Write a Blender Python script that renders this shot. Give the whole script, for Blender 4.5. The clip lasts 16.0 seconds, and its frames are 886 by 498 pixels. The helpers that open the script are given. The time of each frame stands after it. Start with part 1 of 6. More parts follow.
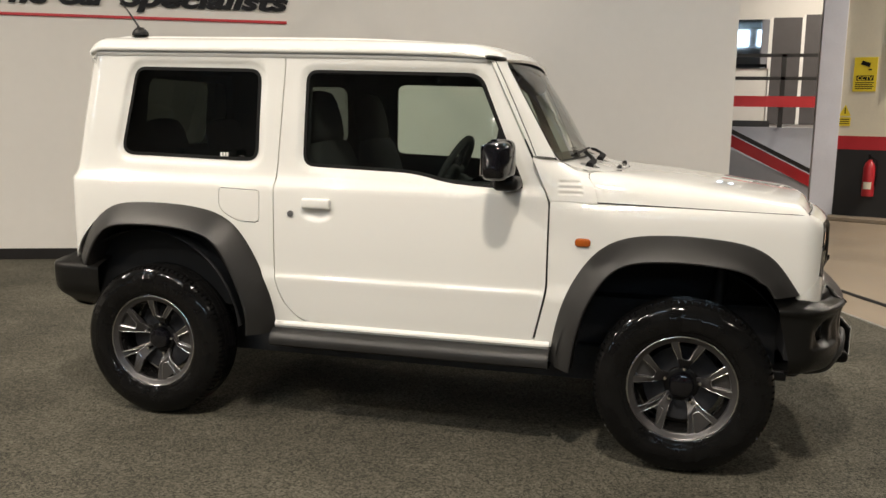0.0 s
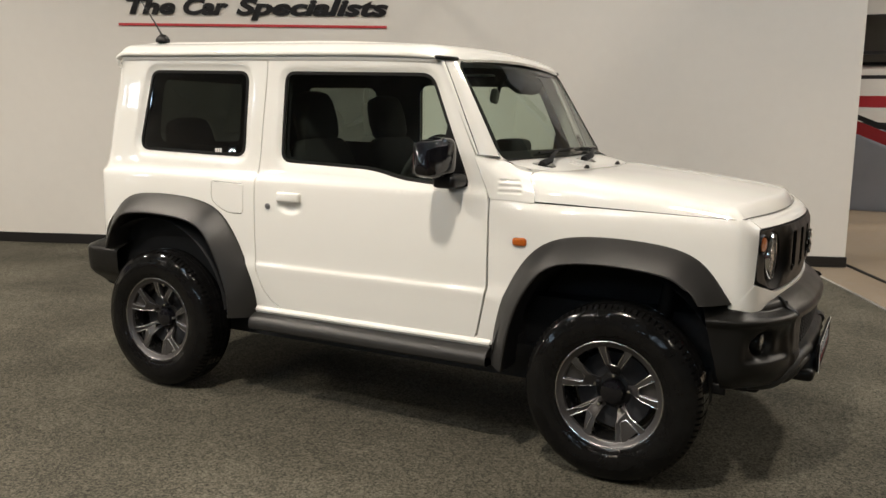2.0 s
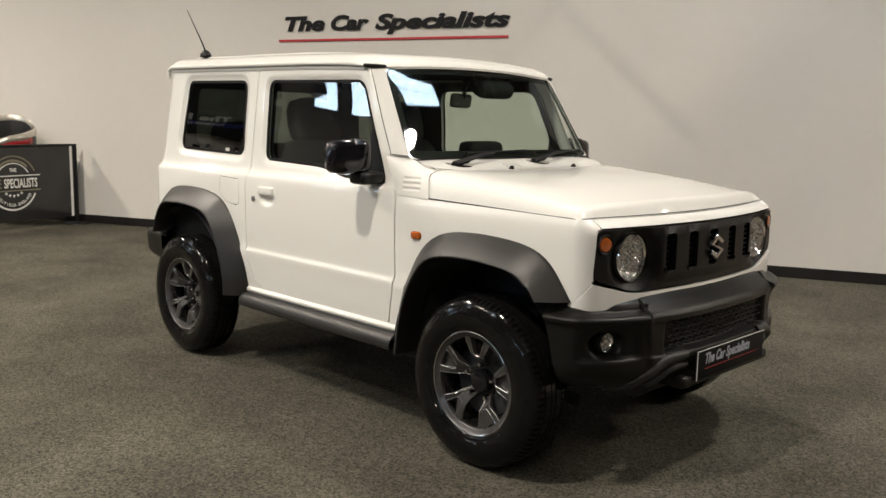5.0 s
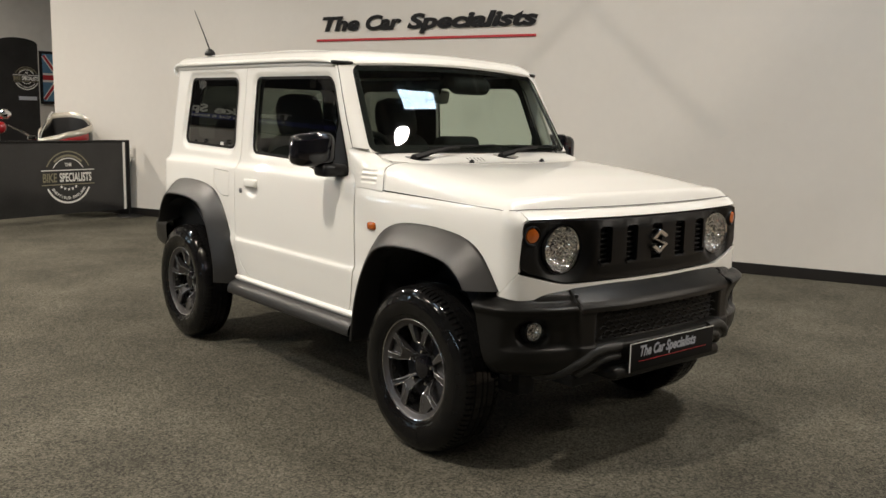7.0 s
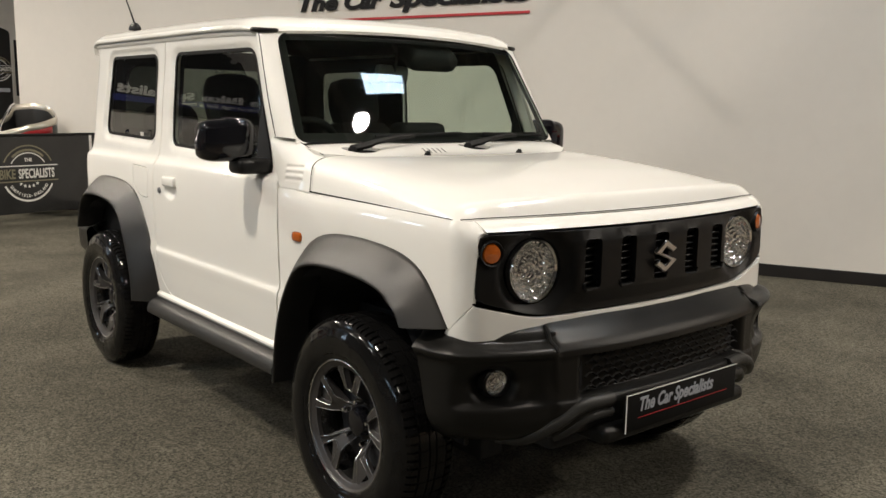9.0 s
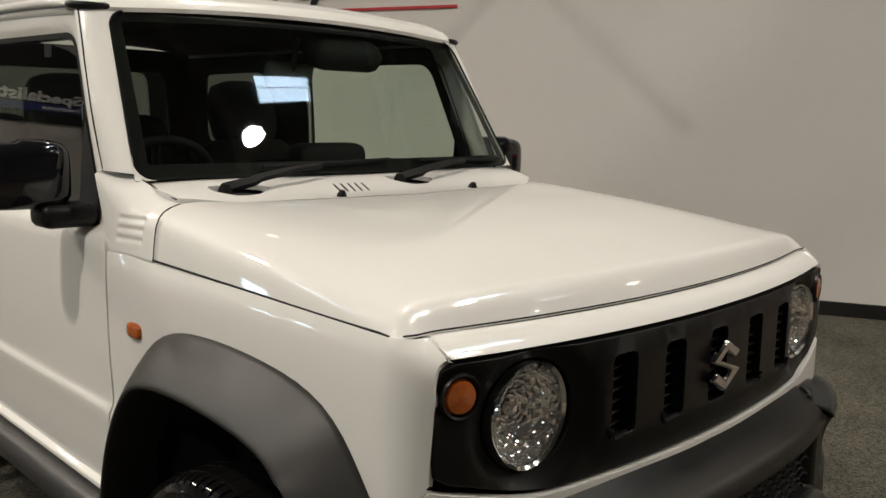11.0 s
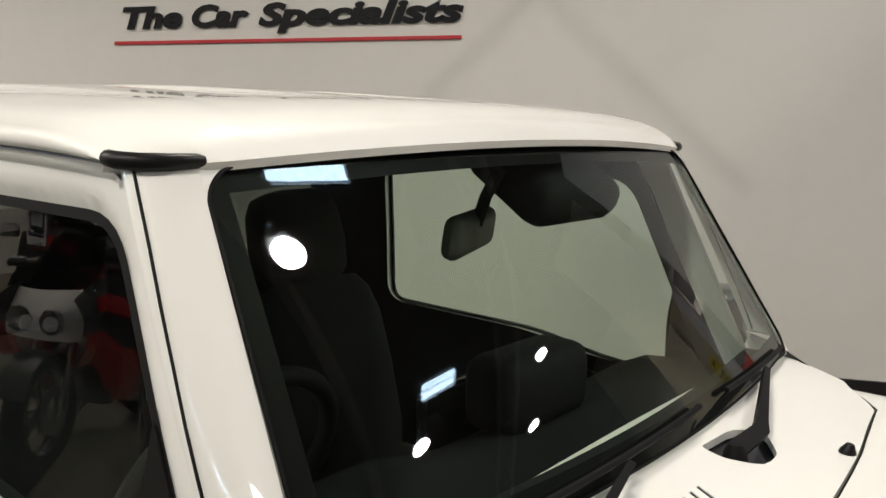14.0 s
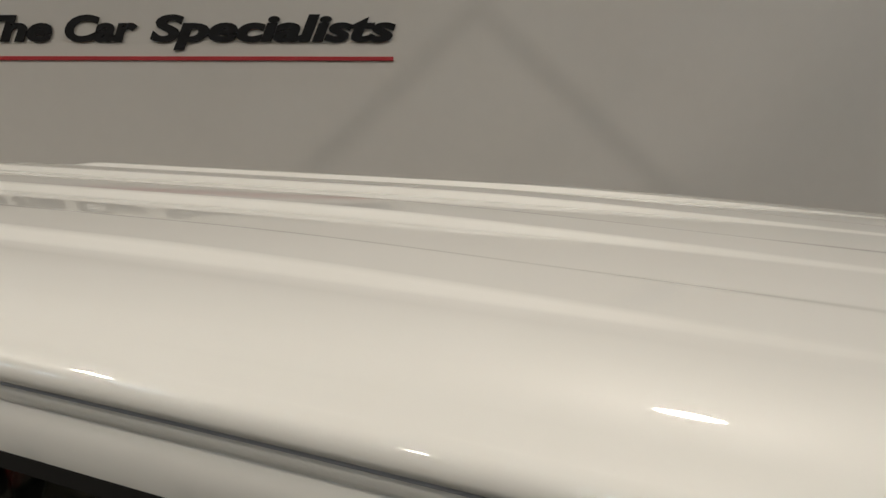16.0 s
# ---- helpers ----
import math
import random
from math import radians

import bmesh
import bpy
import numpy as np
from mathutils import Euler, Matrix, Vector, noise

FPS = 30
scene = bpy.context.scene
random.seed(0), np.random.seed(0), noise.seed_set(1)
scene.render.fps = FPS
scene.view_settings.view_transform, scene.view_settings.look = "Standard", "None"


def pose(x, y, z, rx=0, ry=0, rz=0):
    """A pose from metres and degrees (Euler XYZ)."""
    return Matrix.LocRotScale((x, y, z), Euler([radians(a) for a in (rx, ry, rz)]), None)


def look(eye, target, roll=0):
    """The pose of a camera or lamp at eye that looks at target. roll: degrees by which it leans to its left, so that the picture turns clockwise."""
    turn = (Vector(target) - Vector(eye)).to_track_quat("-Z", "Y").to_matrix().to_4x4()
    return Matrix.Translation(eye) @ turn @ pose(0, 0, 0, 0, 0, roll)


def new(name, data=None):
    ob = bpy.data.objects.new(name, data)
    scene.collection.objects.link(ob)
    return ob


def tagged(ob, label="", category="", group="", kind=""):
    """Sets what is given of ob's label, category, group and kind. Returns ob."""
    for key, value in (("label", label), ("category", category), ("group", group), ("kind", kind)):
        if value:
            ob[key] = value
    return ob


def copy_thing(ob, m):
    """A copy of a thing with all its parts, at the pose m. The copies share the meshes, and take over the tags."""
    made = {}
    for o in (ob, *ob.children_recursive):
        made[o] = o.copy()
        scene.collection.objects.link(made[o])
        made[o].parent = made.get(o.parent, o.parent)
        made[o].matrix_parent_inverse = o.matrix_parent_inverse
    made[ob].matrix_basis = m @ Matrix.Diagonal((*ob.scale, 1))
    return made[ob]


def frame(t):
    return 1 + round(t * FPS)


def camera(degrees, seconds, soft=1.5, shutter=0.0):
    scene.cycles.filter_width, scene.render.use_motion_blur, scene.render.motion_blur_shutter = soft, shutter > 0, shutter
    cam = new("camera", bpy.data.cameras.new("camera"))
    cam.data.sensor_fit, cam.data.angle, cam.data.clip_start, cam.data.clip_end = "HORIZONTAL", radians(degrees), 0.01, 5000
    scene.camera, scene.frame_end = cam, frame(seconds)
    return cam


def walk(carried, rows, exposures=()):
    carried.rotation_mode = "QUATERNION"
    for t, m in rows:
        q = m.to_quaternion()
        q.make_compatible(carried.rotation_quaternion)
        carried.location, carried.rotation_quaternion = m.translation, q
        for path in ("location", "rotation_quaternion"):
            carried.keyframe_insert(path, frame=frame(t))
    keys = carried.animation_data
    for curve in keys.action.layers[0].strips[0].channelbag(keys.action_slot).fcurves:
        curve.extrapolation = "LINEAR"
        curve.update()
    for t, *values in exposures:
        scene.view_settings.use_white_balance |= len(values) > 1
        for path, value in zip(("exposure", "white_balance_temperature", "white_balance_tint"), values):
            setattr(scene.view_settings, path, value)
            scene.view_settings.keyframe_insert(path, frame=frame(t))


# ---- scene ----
from mathutils import geometry

cam = camera(54.4, 16.0)
PATH = [
    (0, (-0.093, -4.021, 1.332), (-0.589, -2.106, 1.033), 1.0),
    (0.5, (0.131, -3.977, 1.334), (-0.499, -2.103, 1.034), 1.0),
    (1, (0.407, -3.979, 1.335), (-0.341, -2.148, 1.039), 1.1),
    (1.5, (0.633, -3.881, 1.326), (-0.206, -2.09, 1.027), 1.0),
    (2, (0.864, -3.74, 1.334), (-0.052, -1.988, 1.033), 1.1),
    (2.5, (1.156, -3.675, 1.326), (0.156, -1.968, 1.032), 1.2),
    (3, (1.394, -3.612, 1.348), (0.302, -1.963, 1.054), 1.2),
    (3.5, (1.6, -3.463, 1.337), (0.419, -1.877, 1.038), 1.1),
    (4, (1.824, -3.348, 1.341), (0.557, -1.829, 1.045), 1.1),
    (6.5, (2.546, -2.818, 1.32), (1.036, -1.54, 1.026), 1.2),
    (7, (2.615, -2.79, 1.32), (1.092, -1.528, 1.025), 1.3),
    (7.5, (2.581, -2.729, 1.307), (1.049, -1.48, 1.006), 1.3),
    (8, (2.402, -2.566, 1.308), (0.864, -1.326, 0.998), 1.2),
    (8.5, (2.267, -2.374, 1.305), (0.727, -1.137, 0.992), 0.9),
    (9, (2.13, -2.11, 1.288), (0.595, -0.867, 0.973), 0.8),
    (11.5, (1.069, -1.416, 1.358), (-0.312, 0.0, 1.059), 0.9),
    (12, (0.824, -1.36, 1.409), (-0.545, 0.068, 1.113), 0.8),
    (12.5, (0.614, -1.246, 1.442), (-0.733, 0.202, 1.148), 0.6),
    (13, (0.421, -1.136, 1.493), (-0.904, 0.333, 1.201), 0.6),
    (13.5, (0.23, -1.109, 1.541), (-1.077, 0.377, 1.252), 0.7),
    (14, (0.003, -1.098, 1.609), (-1.243, 0.439, 1.323), 0.6),
    (14.5, (-0.238, -1.027, 1.673), (-1.392, 0.582, 1.386), 0.6),
    (15, (-0.458, -0.97, 1.723), (-1.561, 0.675, 1.441), 0.7),
    (15.5, (-0.682, -1.001, 1.731), (-1.728, 0.681, 1.456), 0.6),
    (16, (-0.917, -1.016, 1.765), (-1.821, 0.747, 1.49), 0.4),
]
EXPOSURES = [(0, 0.06, 6190, 10), (8.0, 0.10, 6120, 10), (9.2, 0.12, 6130, 10), (11.4, -0.53, 6120, 9), (12.2, -0.60, 6130, 8), (13.0, -0.43, 5930, 8), (13.5, -0.26, 5890, 8), (14.0, -0.06, 5930, 9), (14.5, -0.25, 6040, 9), (15.0, -0.85, 6090, 9), (15.5, -0.68, 6080, 9), (16, -0.94, 6080, 9)]
walk(cam, [(t, look(eye, target, roll)) for t, eye, target, roll in PATH], EXPOSURES)

# ---- light ----
world = bpy.data.worlds.new("world")
scene.world = world
world.use_nodes = True
world.node_tree.nodes["Background"].inputs[0].default_value = (0.75, 0.85, 1.0, 1)
world.node_tree.nodes["Background"].inputs[1].default_value = 0.3

LAMP_W, SKY_W = 218.0, 6.0
LAMP_Z, CEIL = 5.2, 6.4
# (-4.0, -5.6) and (2.9, 11.9) are added fill for the floor and office front
LAMPS = [(-0.45, -3.6, 0.82), (-1.5, 1.25, 0.33), (2.25, 1.73, 0.50), (6.3, 4.2, 0.54), (5.2, 7.3), (7.7, 8.3, 0.9), (-5.6, -2.6, 1.05), (-4.0, -5.6, 0.65), (-10.6, -3.2, 1.2), (4.6, -5.4, 0.34), (-3.0, -7.6, 0.35), (-9.0, -9.0, 0.6), (2.9, 11.9, 0.80)]
SKYLIGHTS = [(1.79, 2.87, 0.72, 1.08), (-2.4, -6.2, 0.6, 1.1), (-8.0, -5.8, 0.6, 1.1), (6.6, 5.6, 0.45, 0.9)]

# ---- geometry helpers ----
def lin(a, b, n, endpoint=True):
    return [float(v) for v in np.linspace(a, b, n, endpoint=endpoint)]


def span(a, b, d):
    return [float(v) for v in np.arange(a, b, d)]


def smooth(bm, limit=38):
    bm.normal_update()
    for f in bm.faces:
        f.smooth = True
    for e in bm.edges:
        e.smooth = not (len(e.link_faces) == 2 and e.calc_face_angle(0) > radians(limit))


def mesh_of(name, bm, mats, limit=38):
    smooth(bm, limit)
    me = bpy.data.meshes.new(name)
    bm.to_mesh(me)
    bm.free()
    for m in mats if isinstance(mats, (list, tuple)) else [mats]:
        me.materials.append(m)
    return me


def part(name, bm, mat, parent, label="", limit=38, bevel=0.0):
    ob = new(name, mesh_of(name, bm, mat, limit))
    ob.parent = parent
    if label:
        ob["label"] = label
    if bevel:
        b = ob.modifiers.new("bevel", "BEVEL")
        b.width, b.segments, b.limit_method, b.angle_limit = bevel, 2, "ANGLE", radians(40)
    return ob


def thing(name, label, category, m=None, group="", kind=""):
    ob = tagged(new(name), label, category, group, kind)
    if m is not None:
        ob.matrix_world = m
    return ob


def solid(name, bm, mat, label, category, m=None, group="", kind="", limit=38, bevel=0.0):
    ob = part(name, bm, mat, None, "", limit, bevel)
    if m is not None:
        ob.matrix_world = m
    return tagged(ob, label, category, group, kind)


def box(bm, x0, x1, y0, y1, z0, z1, m=None):
    vs = [bm.verts.new(Vector(p) if m is None else m @ Vector(p)) for p in
          ((x0, y0, z0), (x1, y0, z0), (x1, y1, z0), (x0, y1, z0), (x0, y0, z1), (x1, y0, z1), (x1, y1, z1), (x0, y1, z1))]
    for f in ((3, 2, 1, 0), (4, 5, 6, 7), (0, 1, 5, 4), (1, 2, 6, 5), (2, 3, 7, 6), (3, 0, 4, 7)):
        bm.faces.new([vs[i] for i in f])
    return bm


def boxed(*a):
    return box(bmesh.new(), *a)


def loft(rows, close_u=False, close_v=False, caps=False, bm=None):
    bm = bm or bmesh.new()
    vs = [[bm.verts.new(Vector(p)) for p in r] for r in rows]
    n, m = len(vs), len(vs[0])
    for i in range(n if close_u else n - 1):
        for j in range(m if close_v else m - 1):
            q = [vs[i][j], vs[i][(j + 1) % m], vs[(i + 1) % n][(j + 1) % m], vs[(i + 1) % n][j]]
            if len(set(q)) == 4:
                bm.faces.new(q)
    if caps:
        bm.faces.new(vs[0][::-1])
        bm.faces.new(vs[-1])
    bmesh.ops.recalc_face_normals(bm, faces=bm.faces)
    return bm


def lathe(profile, n=48, axis="y", bm=None, closed=False):
    """profile: (radius, along the axis)."""
    rows = []
    for i in range(n):
        a = 2 * math.pi * i / n
        c, s = math.cos(a), math.sin(a)
        rows.append([{"y": (r * c, h, r * s), "z": (r * c, r * s, h), "x": (h, r * c, r * s)}[axis] for r, h in profile])
    return loft(rows, close_u=True, close_v=closed, bm=bm)


def tube(pts, r, n=10, bm=None, caps=True):
    pts = [Vector(p) for p in pts]
    rs = r if isinstance(r, (list, tuple)) else [r] * len(pts)
    rows, up = [], Vector((0.01, 0.02, 1))
    for i, p in enumerate(pts):
        d = (pts[min(i + 1, len(pts) - 1)] - pts[max(i - 1, 0)]).normalized()
        a = d.cross(up if abs(d.dot(up.normalized())) < 0.95 else Vector((1, 0, 0))).normalized()
        b = d.cross(a)
        rows.append([p + rs[i] * (math.cos(t) * a + math.sin(t) * b) for t in lin(0, 2 * math.pi, n, endpoint=False)])
    return loft(rows, close_v=True, caps=caps, bm=bm)


def rounded_box(sx, sy, sz, r, c=(0, 0, 0), seg=3):
    bm = boxed(-sx / 2, sx / 2, -sy / 2, sy / 2, -sz / 2, sz / 2)
    bmesh.ops.bevel(bm, geom=bm.edges[:], offset=r, segments=seg, profile=0.5, affect="EDGES", clamp_overlap=True)
    bmesh.ops.translate(bm, verts=bm.verts, vec=c)
    return bm


def put(bm, m):
    bmesh.ops.transform(bm, matrix=m, verts=bm.verts)
    return bm


def curve(table):
    """A smooth monotone curve through (t, v) pairs."""
    t, v = np.array(table, float).T
    d = np.diff(v) / np.diff(t)
    g = np.zeros(len(t))
    g[1:-1] = [0 if a * b <= 0 else 2 * a * b / (a + b) for a, b in zip(d, d[1:])]
    g[0], g[-1] = d[0], d[-1]

    def at(x):
        x = min(max(x, t[0]), t[-1])
        i = min(int(np.searchsorted(t, x, side="right")) - 1, len(t) - 2)
        h = t[i + 1] - t[i]
        s = (x - t[i]) / h
        return float((1 + 2 * s) * (1 - s) ** 2 * v[i] + s * (1 - s) ** 2 * h * g[i] + s * s * (3 - 2 * s) * v[i + 1] + s * s * (s - 1) * h * g[i + 1])
    return at


def step(a, b, x):
    s = min(max((x - a) / (b - a), 0), 1)
    return s * s * (3 - 2 * s)


def rounded(pts, r=0.03, gap=0.03):
    """A closed outline with rounded corners; a point may carry its own radius."""
    out, n = [], len(pts)
    for i in range(n):
        p, a, b = (Vector(q[:2]) for q in (pts[i], pts[i - 1], pts[(i + 1) % n]))
        rr = pts[i][2] if len(pts[i]) > 2 else r
        ra, rb = min(rr, (a - p).length * 0.49), min(rr, (b - p).length * 0.49)
        p0, p1 = p + (a - p).normalized() * ra, p + (b - p).normalized() * rb
        k = 1 if rr < 1e-4 else max(3, int(rr / 0.008))
        out += [p] if k == 1 else [(1 - s) ** 2 * p0 + 2 * s * (1 - s) * p + s * s * p1 for s in lin(0, 1, min(k, 9))]
    dense = []
    for p, q in zip(out, out[1:] + out[:1]):
        k = max(1, int((q - p).length / gap))
        dense += [p.lerp(q, j / k) for j in range(k)]
    return dense


def grown(loop, d):
    """The outline moved outwards by d."""
    area = sum(a.x * b.y - b.x * a.y for a, b in zip(loop, loop[1:] + loop[:1]))
    out = []
    for i, p in enumerate(loop):
        t = (loop[(i + 1) % len(loop)] - loop[i - 1]).normalized()
        out.append(p + Vector((t.y, -t.x)) * (d if area > 0 else -d))
    return out


def inside(p, loop):
    odd, x, y = False, p[0], p[1]
    for a, b in zip(loop, loop[1:] + loop[:1]):
        if (a.y > y) != (b.y > y) and x < (b.x - a.x) * (y - a.y) / (b.y - a.y) + a.x:
            odd = not odd
    return odd


def sheet(outline, holes, place, gap=0.03, flange=None, extra=(), bare=()):
    """A panel cut out of a curved surface: place(u, v) gives its point. flange: how far the edges turn back; bare: heights left to the extra points."""
    loops = [outline] + list(holes)
    verts, edges = [], []
    for l in loops:
        k = len(verts)
        verts += [Vector(p) for p in l]
        edges += [(k + i, k + (i + 1) % len(l)) for i in range(len(l))]
    us, vs = [p.x for p in outline], [p.y for p in outline]
    near = gap * 0.45
    edge_pts = np.array([(p.x, p.y) for p in verts])
    cand = [Vector((u, v)) for u in span(min(us), max(us), gap) for v in span(min(vs), max(vs), gap) if not any(a < v < b for a, b in bare)]
    cand += [p for l in extra for p in l]
    for p in cand:
        if np.min(np.hypot(edge_pts[:, 0] - p[0], edge_pts[:, 1] - p[1])) > near and inside(p, outline) and not any(inside(p, h) for h in holes):
            verts.append(p)
    vo, _, fo, *_ = geometry.delaunay_2d_cdt(verts, edges, [], 0, 1e-6)
    bm = bmesh.new()
    made = {}
    for f in fo:
        c = sum((vo[i] for i in f), Vector((0, 0))) / len(f)
        if inside(c, outline) and not any(inside(c, h) for h in holes):
            for i in f:
                if i not in made:
                    made[i] = bm.verts.new(place(vo[i].x, vo[i].y))
            try:
                bm.faces.new([made[i] for i in f])
            except ValueError:
                pass
    bmesh.ops.recalc_face_normals(bm, faces=bm.faces)
    if flange is not None:
        rim = [e for e in bm.edges if e.is_boundary]
        ext = bmesh.ops.extrude_edge_only(bm, edges=rim)["geom"]
        for v in ext:
            if isinstance(v, bmesh.types.BMVert):
                v.co += Vector(flange)
        bmesh.ops.recalc_face_normals(bm, faces=bm.faces)
    return bm


def turned(bm):
    """The same on the car's other side."""
    bm = bm.copy()
    for v in bm.verts:
        v.co.y = -v.co.y
    bmesh.ops.reverse_faces(bm, faces=bm.faces)
    return bm


def writing(name, body, size, mat, m, parent=None, depth=0.004, shear=0.0, fat=0.0, wide=1.0, align="LEFT", spacing=1.0):
    c = bpy.data.curves.new(name, "FONT")
    c.body, c.size, c.extrude, c.shear, c.offset, c.align_x, c.space_character = body, size, depth, shear, fat, align, spacing
    c.resolution_u = 4
    tmp = new(name, c)
    me = bpy.data.meshes.new_from_object(tmp.evaluated_get(bpy.context.evaluated_depsgraph_get()))
    bpy.data.objects.remove(tmp)
    bpy.data.curves.remove(c)
    me.transform(m @ Matrix.Diagonal((wide, 1, 1, 1)))
    me.materials.clear()
    me.materials.append(mat)
    ob = new(name, me)
    ob.parent = parent
    return ob


# ---- materials ----
def pbr(name, col, rough=0.5, metal=0.0, var=0.08, scale=6.0, bump=0.0, bscale=250.0, coat=0.0, rvar=0.05, spec=0.5):
    m = bpy.data.materials.new(name)
    m.use_nodes = True
    nt, b = m.node_tree, m.node_tree.nodes["Principled BSDF"]
    b.inputs["Metallic"].default_value, b.inputs["Coat Weight"].default_value = metal, coat
    b.inputs["Specular IOR Level"].default_value = spec
    b.inputs["Coat Roughness"].default_value = 0.03
    tc = nt.nodes.new("ShaderNodeTexCoord")
    big, fine = nt.nodes.new("ShaderNodeTexNoise"), nt.nodes.new("ShaderNodeTexNoise")
    big.inputs["Scale"].default_value, fine.inputs["Scale"].default_value = scale, scale * 14
    big.inputs["Detail"].default_value, fine.inputs["Detail"].default_value = 5, 4
    add = nt.nodes.new("ShaderNodeMath")
    add.operation = "MULTIPLY_ADD"
    add.inputs[1].default_value = 0.4
    for n in (big, fine):
        nt.links.new(tc.outputs["Object"], n.inputs["Vector"])
    nt.links.new(fine.outputs["Fac"], add.inputs[0])
    nt.links.new(big.outputs["Fac"], add.inputs[2])
    mix = nt.nodes.new("ShaderNodeMapRange")
    mix.inputs["From Min"].default_value, mix.inputs["From Max"].default_value = 0.45, 0.95
    mix.inputs["To Min"].default_value, mix.inputs["To Max"].default_value = 1 - var, 1 + var
    nt.links.new(add.outputs[0], mix.inputs["Value"])
    tint = nt.nodes.new("ShaderNodeVectorMath")
    tint.operation = "SCALE"
    tint.inputs[0].default_value = col
    nt.links.new(mix.outputs[0], tint.inputs["Scale"])
    nt.links.new(tint.outputs[0], b.inputs["Base Color"])
    rr = nt.nodes.new("ShaderNodeMapRange")
    rr.inputs["From Min"].default_value, rr.inputs["From Max"].default_value = 0.45, 0.95
    rr.inputs["To Min"].default_value, rr.inputs["To Max"].default_value = max(rough - rvar, 0.02), min(rough + rvar, 1)
    nt.links.new(add.outputs[0], rr.inputs["Value"])
    nt.links.new(rr.outputs[0], b.inputs["Roughness"])
    if bump:
        bn, bt = nt.nodes.new("ShaderNodeBump"), nt.nodes.new("ShaderNodeTexNoise")
        bt.inputs["Scale"].default_value, bt.inputs["Detail"].default_value = bscale, 3
        bn.inputs["Strength"].default_value, bn.inputs["Distance"].default_value = bump, 0.002
        nt.links.new(tc.outputs["Object"], bt.inputs["Vector"])
        nt.links.new(bt.outputs["Fac"], bn.inputs["Height"])
        nt.links.new(bn.outputs[0], b.inputs["Normal"])
    return m


def glass(name, tint, ior=1.5, rough=0.0):
    m = bpy.data.materials.new(name)
    m.use_nodes = True
    nt = m.node_tree
    nt.nodes.remove(nt.nodes["Principled BSDF"])
    t, g, lw, mix = (nt.nodes.new(k) for k in ("ShaderNodeBsdfTransparent", "ShaderNodeBsdfGlossy", "ShaderNodeLayerWeight", "ShaderNodeMixShader"))
    pw, f = nt.nodes.new("ShaderNodeMath"), nt.nodes.new("ShaderNodeMath")
    lw.inputs["Blend"].default_value = 0.5
    pw.operation, f.operation = "POWER", "MULTIPLY_ADD"
    pw.inputs[1].default_value = 5.0
    base = 2 * ((ior - 1) / (ior + 1)) ** 2
    f.inputs[1].default_value, f.inputs[2].default_value = 1 - base, base
    nt.links.new(lw.outputs["Facing"], pw.inputs[0])
    nt.links.new(pw.outputs[0], f.inputs[0])
    t.inputs[0].default_value = (*tint, 1)
    g.inputs["Roughness"].default_value = rough
    nt.links.new(f.outputs[0], mix.inputs[0])
    nt.links.new(t.outputs[0], mix.inputs[1])
    nt.links.new(g.outputs[0], mix.inputs[2])
    nt.links.new(mix.outputs[0], nt.nodes["Material Output"].inputs[0])
    return m


def glow(name, col, strength):
    m = bpy.data.materials.new(name)
    m.use_nodes = True
    nt = m.node_tree
    nt.nodes.remove(nt.nodes["Principled BSDF"])
    e = nt.nodes.new("ShaderNodeEmission")
    e.inputs[0].default_value, e.inputs[1].default_value = (*col, 1), strength
    nt.links.new(e.outputs[0], nt.nodes["Material Output"].inputs[0])
    return m


def carpet_material():
    m = pbr("carpet", (0.0720, 0.0700, 0.0618), 0.95, var=0.34, scale=1.6, spec=0.1)
    nt, b = m.node_tree, m.node_tree.nodes["Principled BSDF"]
    tc = next(n for n in nt.nodes if n.type == "TEX_COORD")
    tint = next(n for n in nt.nodes if n.type == "VECT_MATH")
    fib = nt.nodes.new("ShaderNodeTexNoise")
    fib.inputs["Scale"].default_value, fib.inputs["Detail"].default_value, fib.inputs["Roughness"].default_value = 98, 5, 0.85
    nt.links.new(tc.outputs["Object"], fib.inputs["Vector"])
    ramp = nt.nodes.new("ShaderNodeValToRGB")
    ramp.color_ramp.elements[0].position, ramp.color_ramp.elements[0].color = 0.39, (0.26, 0.26, 0.26, 1)
    ramp.color_ramp.elements[1].position, ramp.color_ramp.elements[1].color = 0.625, (2.28, 2.20, 1.95, 1)
    nt.links.new(fib.outputs["Fac"], ramp.inputs[0])
    mul = nt.nodes.new("ShaderNodeVectorMath")
    mul.operation = "MULTIPLY"
    nt.links.new(tint.outputs[0], mul.inputs[0])
    nt.links.new(ramp.outputs[0], mul.inputs[1])
    nt.links.new(mul.outputs[0], b.inputs["Base Color"])
    bn = nt.nodes.new("ShaderNodeBump")
    bn.inputs["Strength"].default_value, bn.inputs["Distance"].default_value = 0.8, 0.006
    nt.links.new(fib.outputs["Fac"], bn.inputs["Height"])
    nt.links.new(bn.outputs[0], b.inputs["Normal"])
    return m


